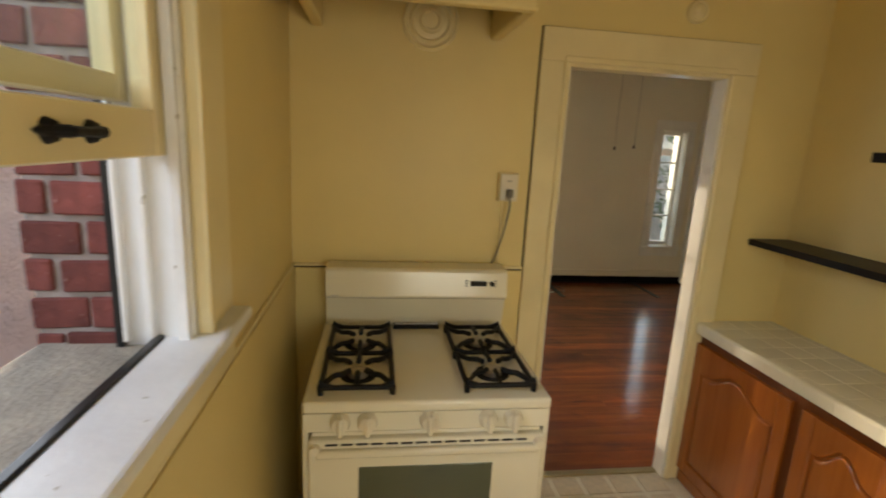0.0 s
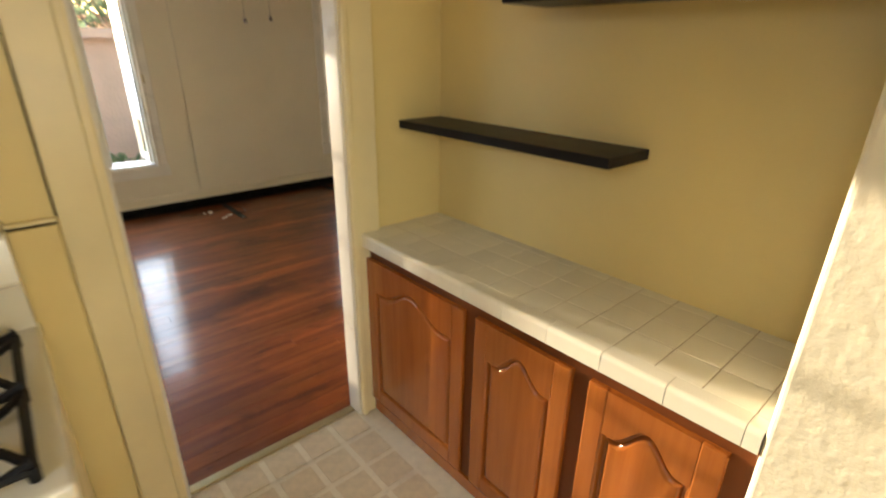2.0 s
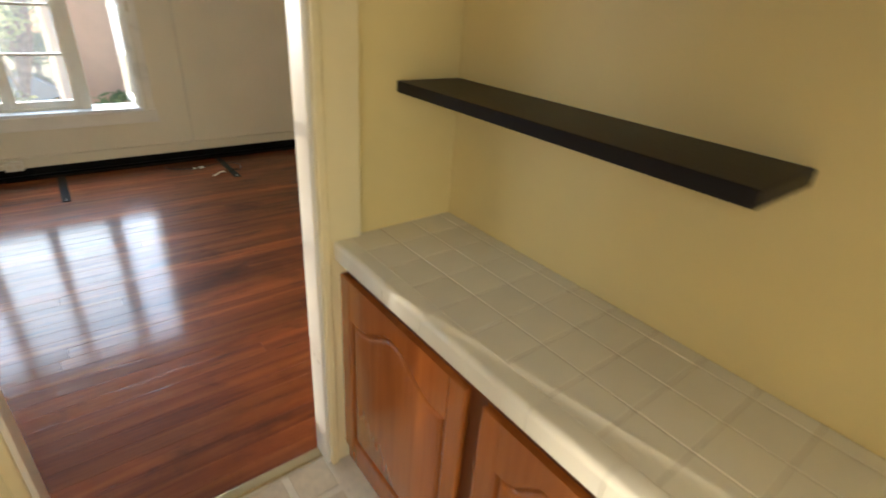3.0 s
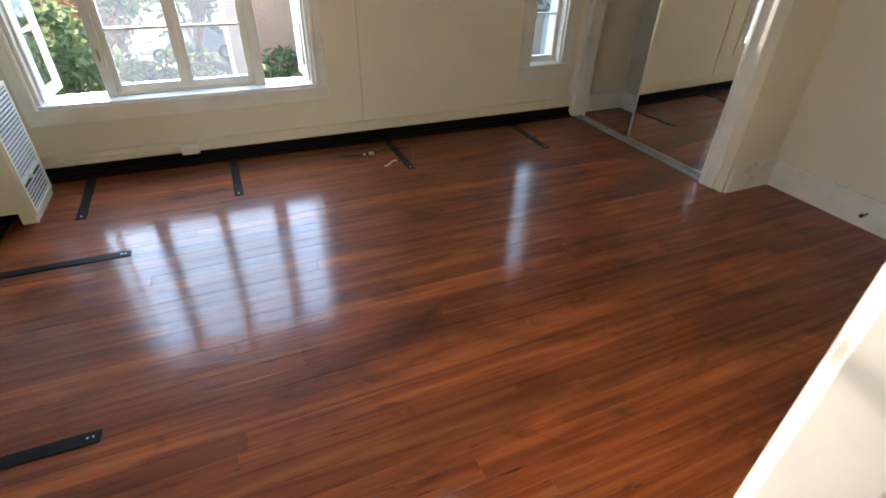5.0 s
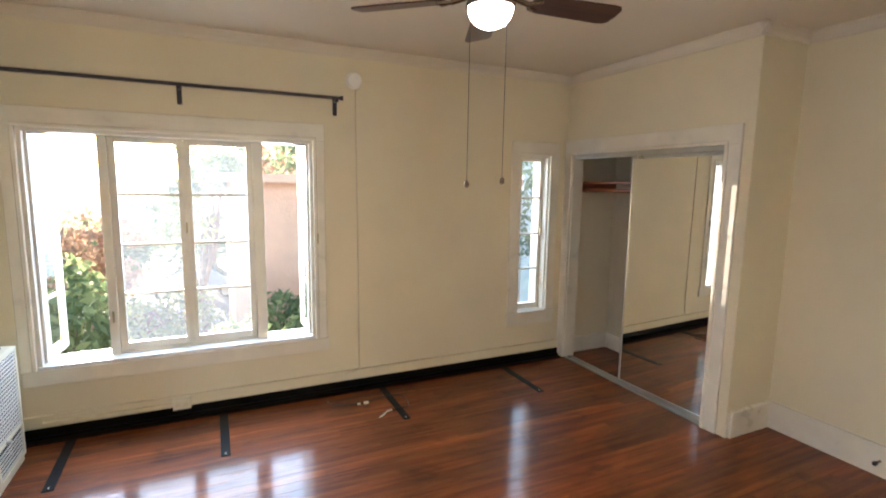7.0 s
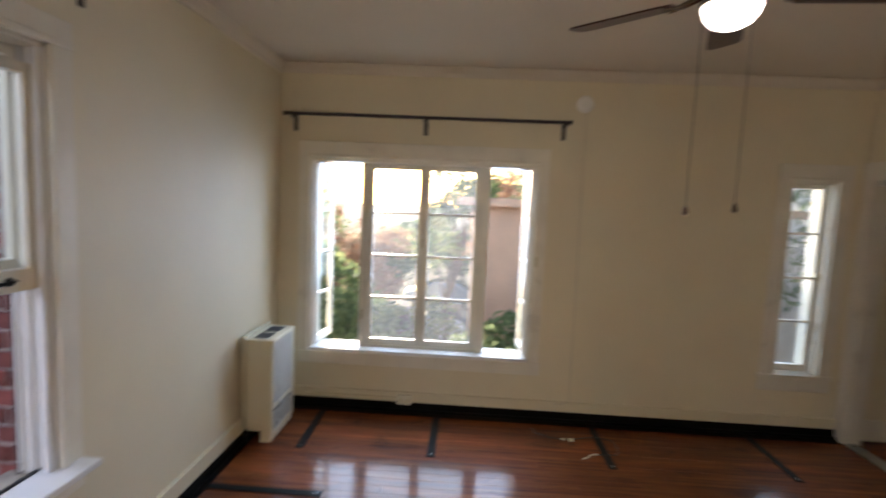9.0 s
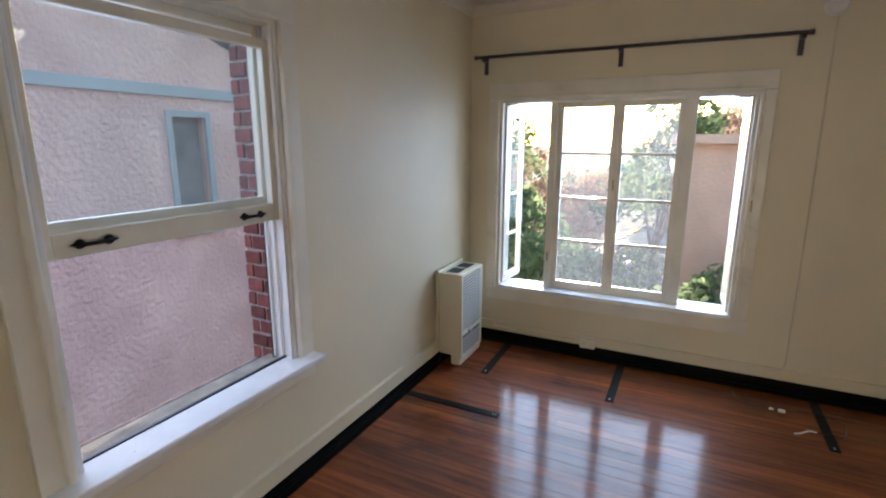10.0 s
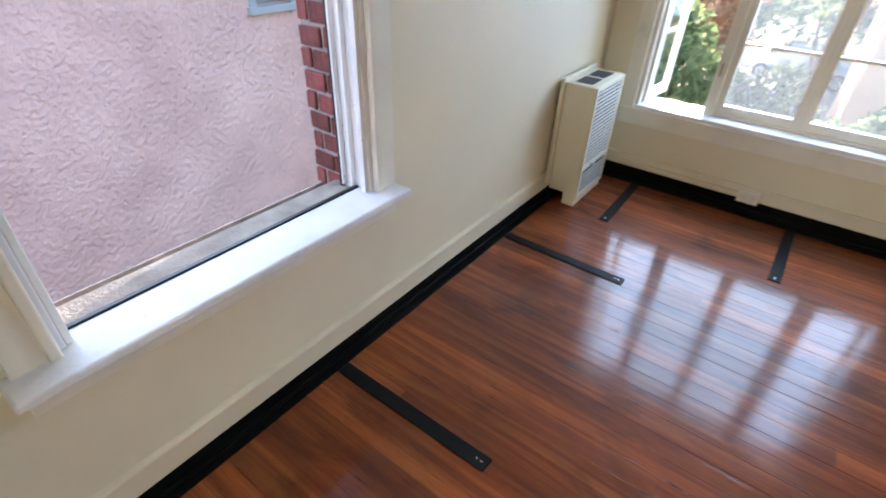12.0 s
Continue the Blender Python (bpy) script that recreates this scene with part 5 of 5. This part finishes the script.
tree(-0.2, 22.0, -4.0, 4.0, lobes_of(5, 11, 2.0, 2.2, 2.2, 1.0), LEAF_WARM, 5, 0.11, 4200, "tree with orange autumn leaves")
tree(-3.6, 24.0, -4.0, 5.0, lobes_of(6, 11, 2.2, 3.0, 3.6, 1.2), LEAF_GREEN, 6, 0.12, 4200, "round green tree beside the street")
tree(9.0, 26.0, -4.0, 6.5, lobes_of(7, 16, 2.8, 5.5, 4.2, 1.3), LEAF_DARK, 7, 0.14, 5200, "tall dark green tree by the street")
tree(4.0, 38.0, -4.0, 3.0, lobes_of(8, 16, 4.0, 1.6, 2.0, 1.5), LEAF_DARK, 8, 0.20, 4200, "dark green tree across the street")
tree(12.5, 15.5, -4.0, 5.5, lobes_of(9, 14, 1.6, 6.0, 3.4, 1.0), LEAF_DARK, 9, 0.10, 5200, "dark green tree outside the narrow window")
tree(-9.0, 36.0, -4.0, 6.0, lobes_of(10, 14, 3.5, 3.0, 2.8, 1.7), LEAF_WARM, 10, 0.20, 3600, "wide autumn tree across the street")
tree(-5.2, 15.6, -4.0, 8.0, lobes_of(11, 10, 1.2, 2.0, 6.6, 0.8), LEAF_DARK, 11, 0.10, 3000, "tree rising over the neighbouring roof")
tree(14.0, 40.0, -4.0, 6.5, lobes_of(12, 14, 4.0, 5.0, 3.4, 2.0), LEAF_GREEN, 12, 0.22, 3600, "green tree across the street")


tree(5.1, 14.6, -4.0, 2.4, lobes_of(17, 10, 0.9, 1.7, 1.4, 0.8), LEAF_GREEN, 17, 0.09, 4200, "low green shrub below the open leaf of the window", "bush")
tree(2.4, 18.5, -4.0, 2.6, lobes_of(13, 8, 1.3, 1.0, 1.5, 0.7), LEAF_GREEN, 13, 0.09, 3600, "low green shrub below the wide window", "bush")
tree(5.6, 21.5, -4.0, 4.6, lobes_of(14, 11, 1.0, 3.2, 2.4, 0.8), LEAF_WARM, 14, 0.09, 3600, "tree with rust and yellow leaves")
tree(-1.6, 29.5, -4.0, 2.8, lobes_of(15, 12, 2.6, 1.8, 2.0, 1.2), LEAF_GREEN, 15, 0.14, 4200, "green tree beside the parked cars")
tree(8.2, 33.5, -4.0, 6.5, lobes_of(16, 12, 2.8, 4.6, 3.4, 1.4), LEAF_WARM, 16, 0.16, 4200, "tall yellowing tree over the street")


def house(x, y, w, d, h, wall, roof, label, flat=False, columns=(0, 1, 2, 3)):
    hs = thing("street_house", label, "house", at=(x, y, -4.0))
    part("wall", bm_box(-w / 2, w / 2, 0, d, 0, h), wall, hs)
    gable = [(-0.25, h), (d + 0.25, h), (d + 0.25, h + 0.18), (-0.25, h + 0.18)] if flat else [(-0.5, h), (d + 0.5, h), (d / 2, h + 2.0)]
    part("roof", extrude_profile(gable, lambda u, v, e: (-w / 2 - 0.4 + e * (w + 0.8), u, v)), wall if flat else roof, hs)
    for i in columns:
        wx = -w / 2 + (i + 0.5) * w / 4
        for wz in (1.0, 3.6):
            if wz + 1.3 < h:
                wi = part("window", board(wx - 0.5, wx + 0.5, -0.06, 0.02, wz, wz + 1.3, 0.01), WHITE, hs)
                part("pane", bm_box(wx - 0.42, wx + 0.42, -0.075, -0.055, wz + 0.08, wz + 1.22), BLACK, wi)


house(11.0, 46.0, 13.0, 9.0, 5.6, surface("tan_stucco", (0.74, 0.50, 0.36), 0.9, vary=0.1), ROOFTILE, "tan stucco house across the street")
house(7.65, 16.2, 6.7, 6.0, 5.7, surface("terracotta_stucco", (0.80, 0.53, 0.38), 0.9, vary=0.08, scale=1.2, grain=14, bump=0.4, depth=0.04), ROOFTILE, "tan terracotta stucco house behind the shrubs", True, (2, 3))

house(21.6, 20.0, 14.8, 9.0, 9.0, surface("white_stucco", (0.72, 0.72, 0.72), 0.9, vary=0.08), ROOFTILE, "white stucco house beyond the narrow window")

CARWHITE = surface("white_car_paint", (0.72, 0.74, 0.76), 0.15, vary=0.01, bump=0, coat=0.8)
CARBLUE = surface("silver_blue_car_paint", (0.35, 0.42, 0.50), 0.15, vary=0.01, bump=0, coat=0.8)
CARGLASS = surface("tinted_car_glass", (0.03, 0.04, 0.05), 0.05, vary=0, bump=0)
TYRE = surface("tyre_rubber", (0.02, 0.02, 0.02), 0.8)


def car(x, y, z, turn, paint, label):
    c = thing("parked_car", label, "car", "parked cars", (x, y, z), turn)
    prof = [(-2.15, 0.35), (-2.2, 0.75), (-2.0, 0.95), (-1.35, 1.02), (-0.75, 1.42), (0.55, 1.45), (1.35, 1.02), (2.05, 0.86), (2.2, 0.6), (2.15, 0.35)]
    bm = extrude_profile(prof, lambda u, v, e: (u, (-0.86 + 1.72 * e) * (0.84 if v > 1.1 else 1.0), v))
    bmesh.ops.bevel(bm, geom=bm.edges[:], offset=0.06, segments=3, affect="EDGES")
    part("body", bm, paint, c, "", True)
    part("windscreen", extrude_profile([(0.62, 1.40), (1.30, 1.06), (1.24, 1.04), (0.56, 1.38)], lambda u, v, e: (u + 0.05, -0.66 + 1.32 * e, v + 0.03)), CARGLASS, c)
    part("rear_window", extrude_profile([(-0.80, 1.38), (-1.28, 1.08), (-1.22, 1.06), (-0.74, 1.36)], lambda u, v, e: (u - 0.05, -0.66 + 1.32 * e, v + 0.03)), CARGLASS, c)
    for s in (-1, 1):
        part("side_window", extrude_profile([(-0.95, 1.08), (0.95, 1.08), (0.48, 1.38), (-0.68, 1.38)], lambda u, v, e: (u, s * (0.80 - (v - 1.08) * 0.30 + 0.012 * e), v)), CARGLASS, c)
        for wx in (-1.35, 1.35):
            bm = bmesh.new()
            cyl(bm, (wx, s * 0.70, 0.32), (wx, s * 0.88, 0.32), 0.32, n=24)
            wl_ = part("wheel", bm, TYRE, c, "", True)
            bm = bmesh.new()
            cyl(bm, (wx, s * 0.88, 0.32), (wx, s * 0.885, 0.32), 0.2, n=20)
            part("rim", bm, STEEL, wl_, "", True)
        part("tail_light", board(-2.20, -2.14, s * 0.55 - 0.16, s * 0.55 + 0.16, 0.70, 0.82, 0.02), surface("tail_light_red", (0.4, 0.02, 0.02), 0.2, bump=0), c)
        part("headlight", board(2.12, 2.19, s * 0.58 - 0.17, s * 0.58 + 0.17, 0.62, 0.76, 0.02), GLASS, c)


car(2.1, 24.0, -3.98, 4, CARWHITE, "white parked car at the kerb of the street")
car(-4.4, 23.9, -3.98, 178, CARBLUE, "silver-blue parked car at the kerb")
car(3.0, 31.6, -3.98, 181, CARBLUE, "silver-blue car parked across the street")

# ---- floor planks of the room ----
plank_mesh = {}
y = K0 + 0.062
PW = 0.0826
while y < W - 0.01:
    x = L - 0.01 - random.uniform(0.0, 2.4)
    y1 = min(y + PW, W)
    while x < 7.80:
        ln = random.choice((2.0, 2.6, 3.2, 3.8, 4.4))
        xa, xb = max(x, L - 0.01), min(x + ln, 7.80 if y > CY + 0.1 else R + 0.01)
        x += ln
        if xb - xa < 0.05:
            continue
        key = (round(xb - xa, 3), round(y1 - y, 4))
        if key not in plank_mesh:
            plank_mesh[key] = mesh_of("plank", bm_box(-key[0] / 2 + 0.0004, key[0] / 2 - 0.0004, -key[1] / 2 + 0.0003, key[1] / 2 - 0.0003, -0.02, 0.0, 0.0006, 1), FLOOR)
        p = new("plank", plank_mesh[key])
        p.matrix_world = pose((xa + xb) / 2, (y + y1) / 2, random.uniform(-0.0003, 0.0), random.uniform(-0.22, 0.22), random.uniform(-0.02, 0.02), 0)
        p.parent = floor
    y = y1

# ---- vinyl squares of the kitchen ----
vinyl_mesh = mesh_of("vinyl_square", bm_box(-0.0665, 0.0665, -0.0665, 0.0665, -0.003, 0.0, 0.0012, 1), VINYL)
VS = 0.158
yy = K0 + 0.035 - VS / 2
while yy > 3.2:
    xx = 4.54 - VS / 2
    while xx > 3.4:
        v = new("vinyl_square", vinyl_mesh)
        v.location = (xx, yy, 0.0)
        v.parent = floor_k
        xx -= VS
    yy -= VS
